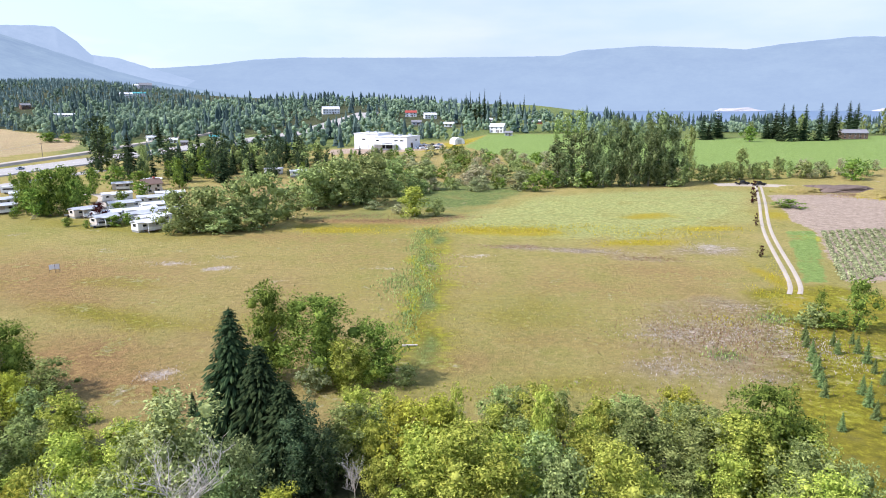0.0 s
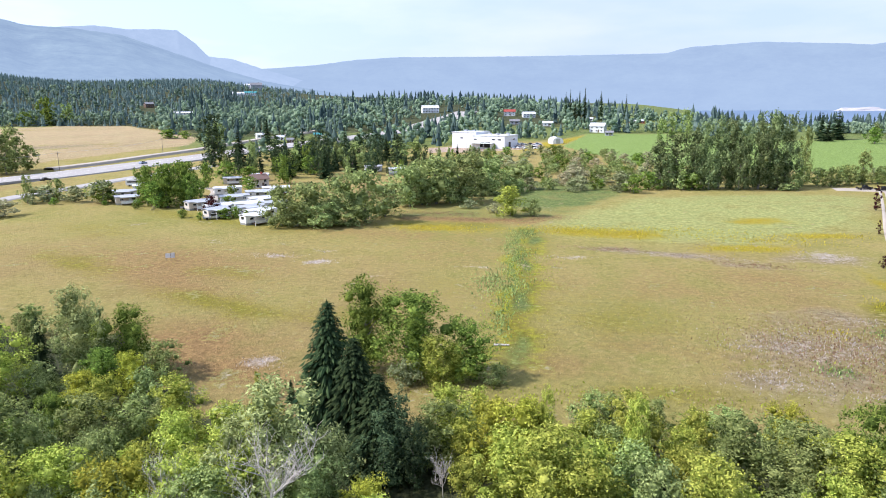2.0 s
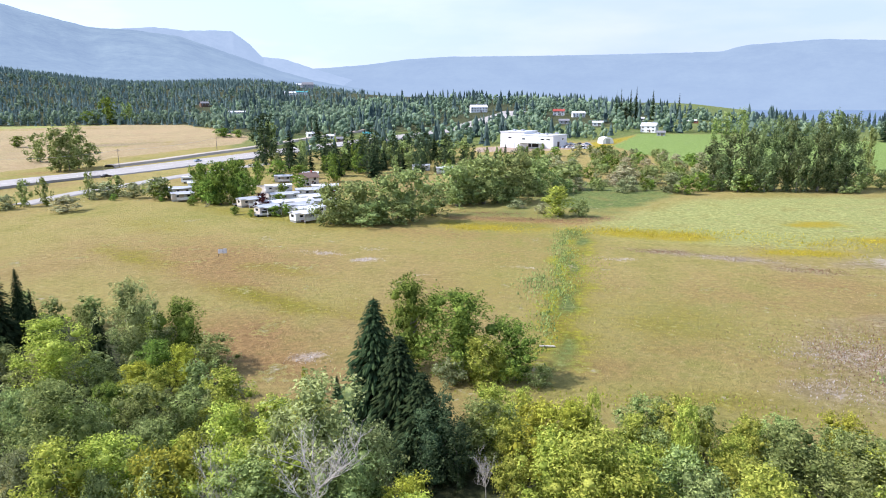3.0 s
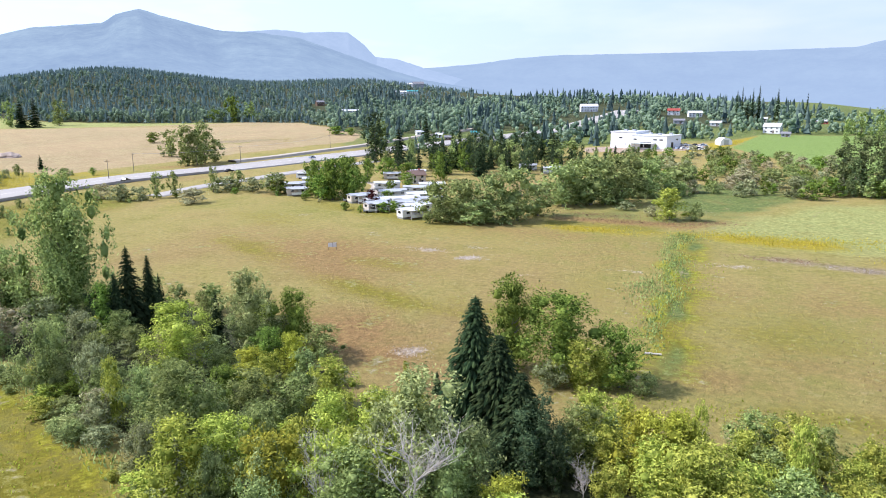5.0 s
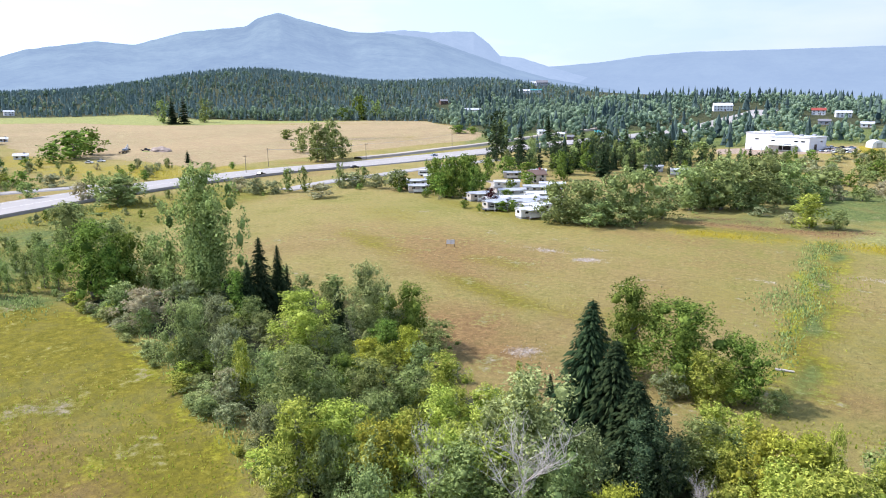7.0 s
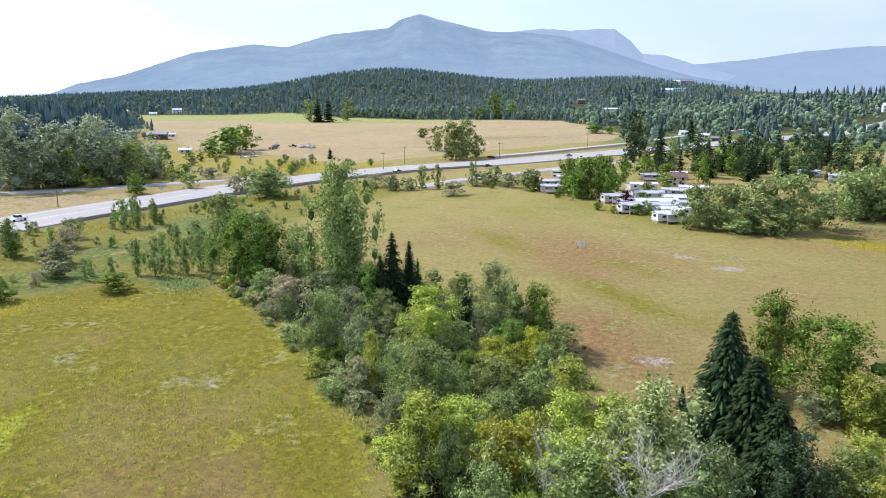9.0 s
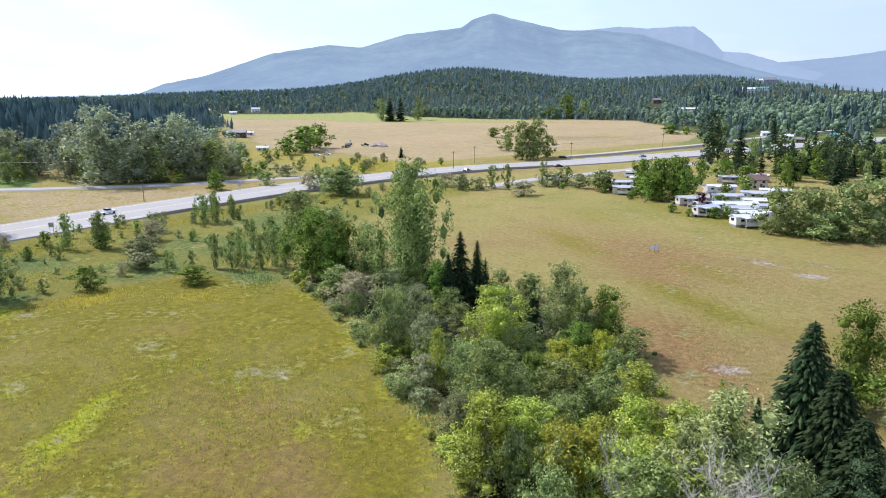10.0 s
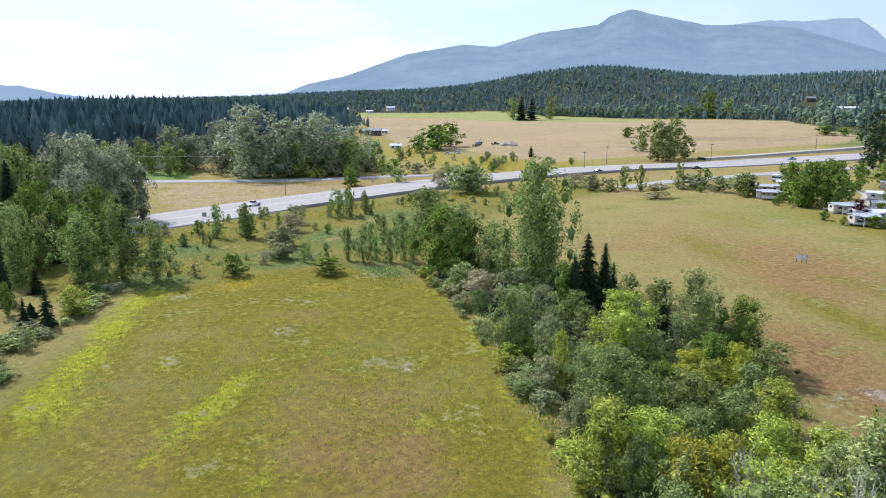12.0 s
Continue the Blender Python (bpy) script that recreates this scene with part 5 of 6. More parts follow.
# ---- far woods ----
def woods(name, count, az0, az1, r0, r1, tall, seed, material, label, keep, broad=False, leafy=70, spread=(0.75, 1.15)):
    """Distant woodland nobody could count: ragged conifer spires or leafy crowns on the terrain."""
    rng = np.random.default_rng(seed)
    verts, faces, base = [], [], 0
    sides = 5
    made = 0
    prg = random.Random(seed)
    shapes = []
    for k in range(8 if broad else 0):
        lobes = lobes_in(4, 0.1, (dome, ovate)[k % 2], (7.5, 5.0, 6.5, 4.0)[k % 4], prg, 0.27, (1.0, 1.5)[k % 2])
        shapes.append(crown_of(lobes, twigs_on(lobes, 2, prg), leafy, 0.5, rng, 0.9))
    while made < count:
        a, r = radians(rng.uniform(az0, az1)), math.sqrt(rng.uniform(r0 ** 2, r1 ** 2))
        x, y = r * math.sin(a), r * math.cos(a)
        if not keep(x, y, rng):
            made += 0.25
            continue
        made += 1
        z, h = zt(x, y), tall * rng.uniform(*spread)
        if broad:
            v, f = shapes[int(rng.integers(len(shapes)))]
            t, w = rng.uniform(0, 6.28), h * rng.uniform(0.085, 0.13)
            c, s = math.cos(t), math.sin(t)
            verts.append(np.stack([(v[:, 0] * c - v[:, 1] * s) * w + x, (v[:, 0] * s + v[:, 1] * c) * w + y, v[:, 2] * h / 10 + z], 1))
            faces.append(f + base)
            base += len(v)
        else:
            w = h * rng.uniform(0.16, 0.27)
            for k in range(3):
                zl, zh, rad = h * (0.02 + 0.27 * k), h * (0.02 + 0.27 * k + 0.46 - 0.02 * k), w * (1 - 0.24 * k)
                t = np.arange(sides) * 2 * math.pi / sides + rng.uniform(0, 6)
                q = rad * rng.uniform(0.65, 1.3, sides)
                ring = np.stack([x + q * np.cos(t), y + q * np.sin(t), z + zl + rng.uniform(-0.07, 0.07, sides) * h], 1)
                verts.append(np.vstack([ring, [[x, y, z + min(zh, h)]]]))
                i = np.arange(sides)
                faces.append(np.stack([base + i, base + (i + 1) % sides, np.full(sides, base + sides)], 1))
                base += sides + 1
    me = mesh_of(name, np.vstack(verts), np.vstack(faces).tolist(), material)
    return tagged(new(name, me), label, "forest", kind="stuff")


HOUSES = [(-114, 269), (44, 554), (89, 676), (272, 462), (-125, 790), (-33, 735), (-12, 707), (-23, 635), (6, 617), (46, 682), (-201, 521), (-186, 502), (-178, 545), (-227, 543), (-440, 817), (-522, 882),
          (50, 520), (-503, 244), (-518, 264), (-406, 215), (-422, 209), (-882, 460), (-864, 419), (-911, 404), (-29, 440)]


def by_house(x, y):
    """Yards and their outlook stay open."""
    for hx, hy in HOUSES:
        d = math.hypot(hx, hy)
        ux, uy = hx / d, hy / d
        along, across = (hx - x) * ux + (hy - y) * uy, abs((hx - x) * uy - (hy - y) * ux)
        if across < 12 and -14 < along < 95:
            return True
    return False


def within(x, y, pts):
    hit = False
    for (x0, y0), (x1, y1) in zip(pts, pts[1:] + pts[:1]):
        if (y0 > y) != (y1 > y) and x < (x1 - x0) * (y - y0) / (y1 - y0) + x0:
            hit = not hit
    return hit


def on_hill(x, y, rng):
    if within(x, y, FIELD) or within(x, y, STRIP):
        return False
    r, a = math.hypot(x, y), math.degrees(math.atan2(x, y))
    return r > (760 + 40 * math.sin(a * 0.6) if a > -52 else 640) and a < -29 + 12 * rng.random() and not by_house(x, y)


def patchy(x, y, rng):
    return noise.noise(Vector((x * 0.011, y * 0.011, 3))) > -0.12


def near_fields(x, y):
    """Open crops, yards and farmland stay clear of the woods."""
    p, q = np.array([x]), np.array([y])
    return (inside(p, q, [(5, 405), (20, 545), (105, 555), (150, 475), (430, 530), (410, 300), (0, 300)], 0.01)[0] > 0.5
            or inside(p, q, [(-85, 415), (-85, 480), (20, 480), (20, 415)], 0.01)[0] > 0.5)


ROAD_POINTS = [(ax + (bx - ax) * k / 5, ay + (by - ay) * k / 5) for (ax, ay), (bx, by) in zip(HIGHWAY, HIGHWAY[1:]) for k in range(5)]


def north(x, y, rng):
    r, a = math.hypot(x, y), math.degrees(math.atan2(x, y))
    if near_fields(x, y) or by_house(x, y) or (a < -27 and r < 640) or r < 440:
        return False
    if min((x - px) ** 2 + (y - py) ** 2 for px, py in ROAD_POINTS) < 22 ** 2:
        return False
    return noise.noise(Vector((x * 0.012, y * 0.012, 3))) > (-0.35 if a < 2 else 0.0)


def grouped(x, y, rng):
    """Conifers of the settled slope stand in stands with gaps."""
    return north(x, y, rng) and noise.noise(Vector((x * 0.016, y * 0.016, 9))) > -0.02


woods("conifer_forest_hill", 17000, -92, -18, 650, 1560, 8.5, 1, NEEDLE_FAR_HAZED, "dense dark conifer forest over the hill", on_hill, spread=(0.5, 1.3))
woods("broadleaf_forest_hill", 1300, -80, -18, 690, 1300, 10, 12, WOOD_FAR_HAZED, "lighter broadleaf trees among the conifers of the hill", lambda x, y, g: on_hill(x, y, g) and patchy(x, y, g), True, 26)
woods("broadleaf_forest_edge", 620, -62, -20, 690, 900, 12, 2, WOOD_FAR_HAZED, "light green broadleaf trees along the foot of the hill", lambda x, y, g: not by_house(x, y) and not within(x, y, FIELD) and not within(x, y, STRIP), True, 40)
woods("conifer_forest_west", 2600, -110, -66, 400, 680, 20, 3, NEEDLE_WEST_HAZED, "dark spruce forest on the western rise", lambda x, y, g: math.hypot(x, y) > 420, spread=(0.6, 1.2))
woods("conifer_forest_north", 900, -30, 14, 430, 1150, 17, 4, NEEDLE_NORTH_HAZED, "dark conifers among the northern houses", grouped, spread=(0.5, 1.2))
woods("conifer_forest_east", 420, 10, 46, 600, 900, 13, 8, NEEDLE_NORTH_HAZED, "thin line of dark conifers behind the crop fields", north)
woods("broadleaf_forest_north", 1700, -30, 12, 330, 1000, 11.5, 5, WOOD_FAR_HAZED, "mixed broadleaf woods along the northern slope", north, True, 40, (0.4, 1.25))
woods("broadleaf_forest_east", 600, 8, 46, 520, 700, 8, 6, WOOD_FAR_HAZED, "hedges and broadleaf trees behind the crop fields", north, True, 36)


# ---- buildings ----
def box(bm, x0, x1, y0, y1, z0, z1):
    v = [bm.verts.new((x, y, z)) for z in (z0, z1) for x, y in ((x0, y0), (x1, y0), (x1, y1), (x0, y1))]
    for f in ((3, 2, 1, 0), (4, 5, 6, 7), (0, 1, 5, 4), (1, 2, 6, 5), (2, 3, 7, 6), (3, 0, 4, 7)):
        bm.faces.new([v[i] for i in f])


def prism(bm, pts, y0, y1):
    """A solid whose outline (x, z) runs from y0 to y1."""
    a = [bm.verts.new((x, y0, z)) for x, z in pts]
    c = [bm.verts.new((x, y1, z)) for x, z in pts]
    bm.faces.new(a)
    bm.faces.new(list(reversed(c)))
    for i in range(len(pts)):
        j = (i + 1) % len(pts)
        bm.faces.new((a[j], a[i], c[i], c[j]))
    bmesh.ops.recalc_face_normals(bm, faces=bm.faces)


def part_bm(name, bm, material, parent, label=""):
    me = bpy.data.meshes.new(name)
    bm.to_mesh(me)
    bm.free()
    me.materials.append(material)
    return part(name, me, parent, label)


def boxes_part(name, rows, material, parent, label="", bevel=0.0):
    bm = bmesh.new()
    for row in rows:
        box(bm, *row)
    if bevel:
        bmesh.ops.bevel(bm, geom=bm.edges[:], offset=bevel, segments=2, affect="EDGES")
    return part_bm(name, bm, material, parent, label)


def window(parent, x, y, z, w, h, axis, sign):
    """A framed pane set in a wall that faces along axis ('x' or 'y') to the side of sign."""
    t = 0.06
    bm = bmesh.new()
    for u0, u1, v0, v1 in ((-w / 2, w / 2, -h / 2, -h / 2 + t), (-w / 2, w / 2, h / 2 - t, h / 2), (-w / 2, -w / 2 + t, -h / 2 + t, h / 2 - t), (w / 2 - t, w / 2, -h / 2 + t, h / 2 - t)):
        if axis == "y":
            box(bm, x + u0, x + u1, min(y, y + sign * 0.07), max(y, y + sign * 0.07), z + v0, z + v1)
        else:
            box(bm, min(x, x + sign * 0.07), max(x, x + sign * 0.07), y + u0, y + u1, z + v0, z + v1)
    fr = part_bm("window", bm, WHITE, parent)
    bm = bmesh.new()
    e, g = 0.03, t
    if axis == "y":
        box(bm, x - w / 2 + g, x + w / 2 - g, min(y, y + sign * e), max(y, y + sign * e), z - h / 2 + g, z + h / 2 - g)
    else:
        box(bm, min(x, x + sign * e), max(x, x + sign * e), y - w / 2 + g, y + w / 2 - g, z - h / 2 + g, z + h / 2 - g)
    part_bm("pane", bm, DARK, fr)


def gable_roof(L, W, z, rise, over, material, root, label=""):
    bm = bmesh.new()
    t = 0.22
    prism(bm, [(-W / 2 - over, z - over * rise / (W / 2)), (0, z + rise), (W / 2 + over, z - over * rise / (W / 2)), (W / 2 + over, z - over * rise / (W / 2) + t), (0, z + rise + t), (-W / 2 - over, z - over * rise / (W / 2) + t)], -L / 2 - over, L / 2 + over)
    bmesh.ops.rotate(bm, verts=bm.verts, cent=(0, 0, 0), matrix=Matrix.Rotation(radians(90), 3, "Z"))
    return part_bm("roof", bm, material, root, label)


STYLES = {
    "white": (WHITE, ROOF_METAL, "white house with a pale metal roof among trees"),
    "cream": (CREAM, plain("brown_shingle", (0.20, 0.13, 0.10), 0.9), "cream two-storey house with a brown shingle roof"),
    "brown": (BROWN_WOOD, ROOF_GREY, "dark brown timber house with a grey roof"),
    "barn": (RED_BOARD, ROOF_METAL, "long low red barn with a white roof"),
    "redroof": (WHITE, RED_BOARD, "pale house with a red roof on the slope"),
    "grey": (plain("grey_siding", (0.36, 0.37, 0.39), 0.7), ROOF_GREY, "grey house with a dark shingle roof"),
    "teal": (WHITE, TEAL, "white house with a teal metal roof"),
    "oldbarn": (BROWN_WOOD, plain("weathered_roof", (0.30, 0.29, 0.30), 0.7), "old weathered brown barn with a grey metal roof"),
}


def house(x, y, turn, L, W, H, style):
    wall, roof, label = STYLES[style]
    L, W, H = max(L, 4.5), max(W, 4.0), max(H, 3.0)
    root = new("barn" if "barn" in style else "house")
    eave = H * 0.68
    bm = bmesh.new()
    prism(bm, [(-W / 2, -1.0), (W / 2, -1.0), (W / 2, eave), (0, H - 0.05), (-W / 2, eave)], -L / 2, L / 2)
    bmesh.ops.rotate(bm, verts=bm.verts, cent=(0, 0, 0), matrix=Matrix.Rotation(radians(90), 3, "Z"))
    part_bm("wall", bm, wall, root)
    gable_roof(L, W, eave, H - eave, 0.45, roof, root)
    storeys = 2 if eave > 3.4 else 1
    n = max(2, int(L / 3))
    for s in range(storeys):
        z = eave * (s + 0.55) / storeys
        for k in range(n):
            for sg in (-1, 1):
                window(root, -L / 2 + L * (k + 0.5) / n, sg * W / 2, z, 1.3, 1.1, "y", sg)
        for sg in (-1, 1):
            window(root, sg * L / 2, W * 0.2, z, 1.1, 1.1, "x", sg)
    boxes_part("door", [(-0.5 + L * 0.12, 0.5 + L * 0.12, -W / 2 - 0.06, -W / 2, 0, 2.05)], BROWN_WOOD, root)
    if "barn" not in style:
        boxes_part("chimney", [(L * 0.2, L * 0.2 + 0.6, -0.3, 0.3, eave, H + 0.9)], RED_BOARD if style == "cream" else ROOF_GREY, root)
    root.matrix_world = pose(x, y, zt(x, y), 0, 0, turn)
    return tagged(root, label, "barn" if "barn" in style else "house", "buildings of the valley")


ROOF_PALE_GREY = plain("roof_pale_grey", (0.42, 0.44, 0.47), 0.6, 0, 0.2)
TRAILER = {
    "white": (WHITE, ROOF_METAL, "white single-wide trailer home with a flat pale roof"),
    "tan": (CREAM, ROOF_PALE_GREY, "cream trailer home with a pale metal roof"),
    "blue": (BLUE_PAINT, ROOF_METAL, "blue-grey trailer home with a pale gable roof"),
    "grey": (WHITE, ROOF_PALE_GREY, "white trailer home with a weathered grey roof"),
    "red": (WHITE, ROOF_METAL, "white trailer home with a red board skirt and deck"),
}


def trailer(x, y, turn, L, style):
    L *= 0.76
    wall, roof, label = TRAILER[style]
    W, H = 3.3, 2.5
    root = new("trailer_home")
    boxes_part("wall", [(-L / 2, L / 2, -W / 2, W / 2, 0.5, H)], wall, root)
    boxes_part("skirt", [(-L / 2 + 0.1, L / 2 - 0.1, -W / 2 + 0.1, W / 2 - 0.1, -0.6, 0.5)], RED_BOARD if style == "red" else STEEL, root)
    gable_roof(L, W, H, 0.45, 0.25, roof, root)
    n = int(L / 2.6)
    for k in range(n):
        for sg in (-1, 1):
            if (k * 2 + sg) % 5:
                window(root, -L / 2 + L * (k + 0.5) / n, sg * W / 2, 1.7, 1.2, 0.75, "y", sg)
    for sg in (-1, 1):
        window(root, sg * L / 2, 0, 1.85, 1.6, 0.9, "x", sg)
    boxes_part("door", [(0.3, 1.15, -W / 2 - 0.05, -W / 2, 0.55, 2.3)], WHITE, root)
    deck = boxes_part("deck", [(-2.2, 2.4, -W / 2 - 2.4, -W / 2 - 0.06, 0.3, 0.5)], RED_BOARD if style == "red" else BROWN_WOOD, root)
    boxes_part("railing", [(-2.2, 2.4, -W / 2 - 2.4, -W / 2 - 2.32, 0.5, 1.4)], RED_BOARD if style == "red" else WHITE, deck)
    boxes_part("awning", [(-2.4, 2.6, -W / 2 - 2.6, -W / 2 - 0.02, 2.55, 2.68)], roof, root)
    for px in (-2.3, 2.5):
        boxes_part("awning_post", [(px - 0.05, px + 0.05, -W / 2 - 2.5, -W / 2 - 2.4, -0.4, 2.32)], WHITE, root)
    root.matrix_world = pose(x, y, zt(x, y) + 0.1, 0, 0, turn)
    return tagged(root, label, "trailer home", "homes of the trailer park")


def warehouse():
    root = new("warehouse")
    boxes_part("main_hall", [(-11.5, 11.5, -10, 10, -1, 7.4)], WHITE, root)
    boxes_part("tall_hall", [(-29, -11.6, -4, 16, -1, 9.0)], WHITE, root)
    boxes_part("roof", [(-11.8, 11.8, -10.3, 10.3, 7.4, 7.8)], ROOF_METAL, root)
    boxes_part("roof", [(-29.3, -11.55, -4.3, 16.3, 9.0, 9.4)], ROOF_METAL, root)
    for k, (px, py) in enumerate(((-5, 3), (3, -2), (7, 5))):
        boxes_part("roof_vent", [(px - 0.9, px + 0.9, py - 0.9, py + 0.9, 7.8, 8.9)], STEEL, root)
    for px in (-24, -18):
        boxes_part("roof_vent", [(px - 1, px + 1, 5, 7, 9.4, 10.4)], STEEL, root)
    boxes_part("loading_door", [(-5.5, 1.5, -10.1, -10.003, 0.2, 3.6)], DARK, root, "dark open roller door")
    boxes_part("side_door", [(11.503, 11.6, -4, -1, 0, 3.6)], DARK, root)
    for px, py, z, ax, sg in ((4, -10, 5.2, "y", -1), (8, -10, 5.2, "y", -1), (-9, -10, 5.2, "y", -1), (-22, -4, 5.5, "y", -1), (11.5, 4, 5, "x", 1)):
        window(root, px, py, z, 2.4, 0.9, ax, sg)
    boxes_part("canopy", [(-14, 5, -15, -10.4, 2.9, 3.3)], plain("pale_green_metal", (0.62, 0.68, 0.64), 0.5), root)
    for px in (-13, -7, -1, 4):
        boxes_part("canopy_post", [(px, px + 0.2, -14.8, -14.6, -1, 2.9)], STEEL, root)
    root.matrix_world = pose(-29, 447, zt(-29, 447), 0, 0, -22)
    tagged(root, "large white metal warehouse with two flat-roofed halls", "warehouse")


def storage_tent(x, y, turn, L, W, H):
    root = new("storage_tent")
    bm = bmesh.new()
    pts = [(-W / 2, -0.5), (W / 2, -0.5)] + [(W / 2 * math.cos(t), H * (0.35 + 0.65 * math.sin(t))) for t in np.linspace(0, math.pi, 9)]
    prism(bm, pts, -L / 2, L / 2)
    part_bm("cover", bm, WHITE, root)
    boxes_part("door_flap", [(-W / 5, W / 5, -L / 2 - 0.06, -L / 2 - 0.003, 0, H * 0.7)], STEEL, root)
    root.matrix_world = pose(x, y, zt(x, y), 0, 0, turn)
    tagged(root, "white arched fabric storage tent beside the field", "tent")


# ---- vehicles ----
def vehicle(kind, x, y, turn, paint, lift=0.0):
    root = new({"car": "car", "pickup": "pickup_truck", "camper": "camper_trailer"}[kind])
    bm = bmesh.new()
    if kind == "car":
        L, W, r = 4.5, 1.8, 0.33
        prism(bm, [(-2.25, 0.3), (2.25, 0.3), (2.25, 0.75), (1.9, 0.9), (0.95, 0.98), (-1.5, 1.0), (-2.2, 0.92)], -0.9, 0.9)
        cab = [(-1.45, 1.0), (0.9, 0.98), (0.25, 1.45), (-1.0, 1.48)]
    elif kind == "pickup":
        L, W, r = 5.6, 1.95, 0.38
        prism(bm, [(-2.8, 0.5), (2.8, 0.45), (2.8, 0.95), (2.6, 1.1), (1.3, 1.18), (-0.6, 1.18), (-0.62, 0.8), (-2.66, 0.8), (-2.68, 1.2), (-2.8, 1.2)], -0.97, 0.97)
        cab = [(-0.55, 1.18), (1.25, 1.18), (0.7, 1.75), (-0.45, 1.78)]
    else:
        L, W, r = 7.5, 2.4, 0.36
        prism(bm, [(-3.75, 0.5), (3.3, 0.5), (3.75, 1.2), (3.75, 2.3), (3.2, 2.95), (-3.5, 2.95), (-3.75, 2.6)], -1.2, 1.2)
        cab = [(-3.0, 1.6), (2.8, 1.6), (2.8, 2.2), (-3.0, 2.2)]
    bmesh.ops.bevel(bm, geom=bm.edges[:], offset=0.05, segments=2, affect="EDGES")
    part_bm("body", bm, paint, root)
    bm = bmesh.new()
    w = 0.78 if kind != "camper" else 1.23
    prism(bm, cab, -w, w)
    part_bm("window_band", bm, DARK, root)
    if kind != "camper":
        zr = cab[2][1]
        boxes_part("roof", [(cab[3][0] + 0.05, cab[2][0] - 0.02, -w + 0.02, w - 0.02, zr + 0.03, zr + 0.09)], paint, root)
    for wx in (-L * 0.3, L * 0.31):
        for sg in (-1, 1):
            bm = bmesh.new()
            bmesh.ops.create_cone(bm, cap_ends=True, segments=14, radius1=r, radius2=r, depth=0.24)
            bmesh.ops.rotate(bm, verts=bm.verts, cent=(0, 0, 0), matrix=Matrix.Rotation(radians(90), 3, "X"))
            bmesh.ops.translate(bm, verts=bm.verts, vec=(wx, sg * (W / 2 - 0.1), r))
            part_bm("wheel", bm, DARK, root)
    root.matrix_world = pose(x, y, zt(x, y) + lift, 0, 0, turn)
    names = {"car": "parked car", "pickup": "pickup truck", "camper": "camper trailer"}
    tone = {WHITE: "white", BLACK_PAINT: "black", STEEL: "silver", BLUE_PAINT: "blue-grey", GREEN_PAINT: "green"}[paint]
    where = "on the highway" if lift else "parked on open ground"
    tagged(root, f"{tone} {names[kind]} with dark windows {where}", "camper" if kind == "camper" else "car" if kind == "car" else "pickup", "vehicles")


warehouse()
storage_tent(9.6, 452, 20, 9, 7, 4.2)
house(-114.5, 269.2, 51, 6.9, 5.5, 5.3, "cream")
house(44.1, 553.8, -20, 11.3, 7.9, 7.0, "white")
house(89.1, 676.3, -3, 13.9, 6.9, 3.2, "barn")
house(272.3, 462.5, -15, 15.1, 12.1, 5.9, "brown")
house(-125.2, 789.9, 19, 18.8, 9.4, 8.1, "white")
house(-32.6, 735.0, 3, 11.5, 8.1, 6.3, "redroof")
house(-12.2, 706.9, 11, 12.2, 8.5, 5.5, "white")
house(-23.3, 634.7, 2, 8.9, 6.3, 4.0, "grey")
house(6.0, 616.8, -1, 8.7, 6.1, 3.9, "white")
house(46.3, 682.4, -4, 5.4, 3.7, 3.2, "white")
house(-200.9, 521.1, 21, 5.2, 3.7, 3.5, "white")
house(-186.0, 501.9, 20, 5.0, 3.5, 3.4, "brown")
house(-178.1, 545.1, 18, 7.2, 5.0, 3.6, "teal")
house(-226.7, 542.7, 43, 6.4, 4.5, 3.7, "white")
house(-440.1, 817.5, 36, 25.6, 7.7, 5.0, "white")
house(-522.2, 881.6, 51, 11.1, 7.8, 6.8, "brown")
house(-468.0, 1046.0, 27, 17.2, 8.6, 6.9, "white")
house(-463.6, 1081.9, 26, 19.4, 9.7, 5.7, "teal")
house(-513.6, 1226.5, 28, 20.3, 10.2, 12.2, "grey")
house(-532.0, 1240.0, 23, 17.8, 8.9, 7.9, "white")
house(49.5, 520.3, -5, 5.7, 4.0, 3.3, "grey")
house(-502.9, 244.5, 56, 15.8, 7.9, 5.3, "oldbarn")
house(-518.4, 264.4, 63, 5.5, 4.4, 2.7, "white")
house(-405.5, 215.1, 56, 7.2, 3.6, 2.5, "white")
house(-421.9, 208.8, 64, 3.7, 3.0, 2.2, "grey")
house(-882.2, 460.5, 72, 10.9, 6.5, 6.2, "white")
house(-864.0, 418.9, 64, 9.0, 5.4, 3.8, "white")
house(-910.8, 404.3, 66, 7.8, 4.7, 3.9, "white")
trailer(-110, 209, 55, 10, "tan")
trailer(-99, 201, 50, 11, "blue")
trailer(-92, 207, 50, 13, "white")
trailer(-88, 199, 52, 12, "grey")
trailer(-82, 193, 52, 12, "white")
trailer(-80, 184, 55, 10, "white")
trailer(-104, 223, 40, 13, "grey")
trailer(-92, 219, 42, 12, "white")
trailer(-117, 246, 35, 13, "white")
trailer(-100, 237, 28, 14, "grey")
trailer(-99, 249, 25, 13, "red")
trailer(-84, 209, 50, 10, "grey")
trailer(-151, 232, 35, 12, "grey")
trailer(-141, 219, 38, 10, "tan")
trailer(-82, 335, 24, 11, "grey")
trailer(-68, 325, 17, 10, "white")
trailer(-124, 293, 23, 11, "white")
trailer(-130, 279, 25, 10, "tan")
trailer(-152, 249, 30, 12, "white")
trailer(-96, 193, 58, 9, "tan")
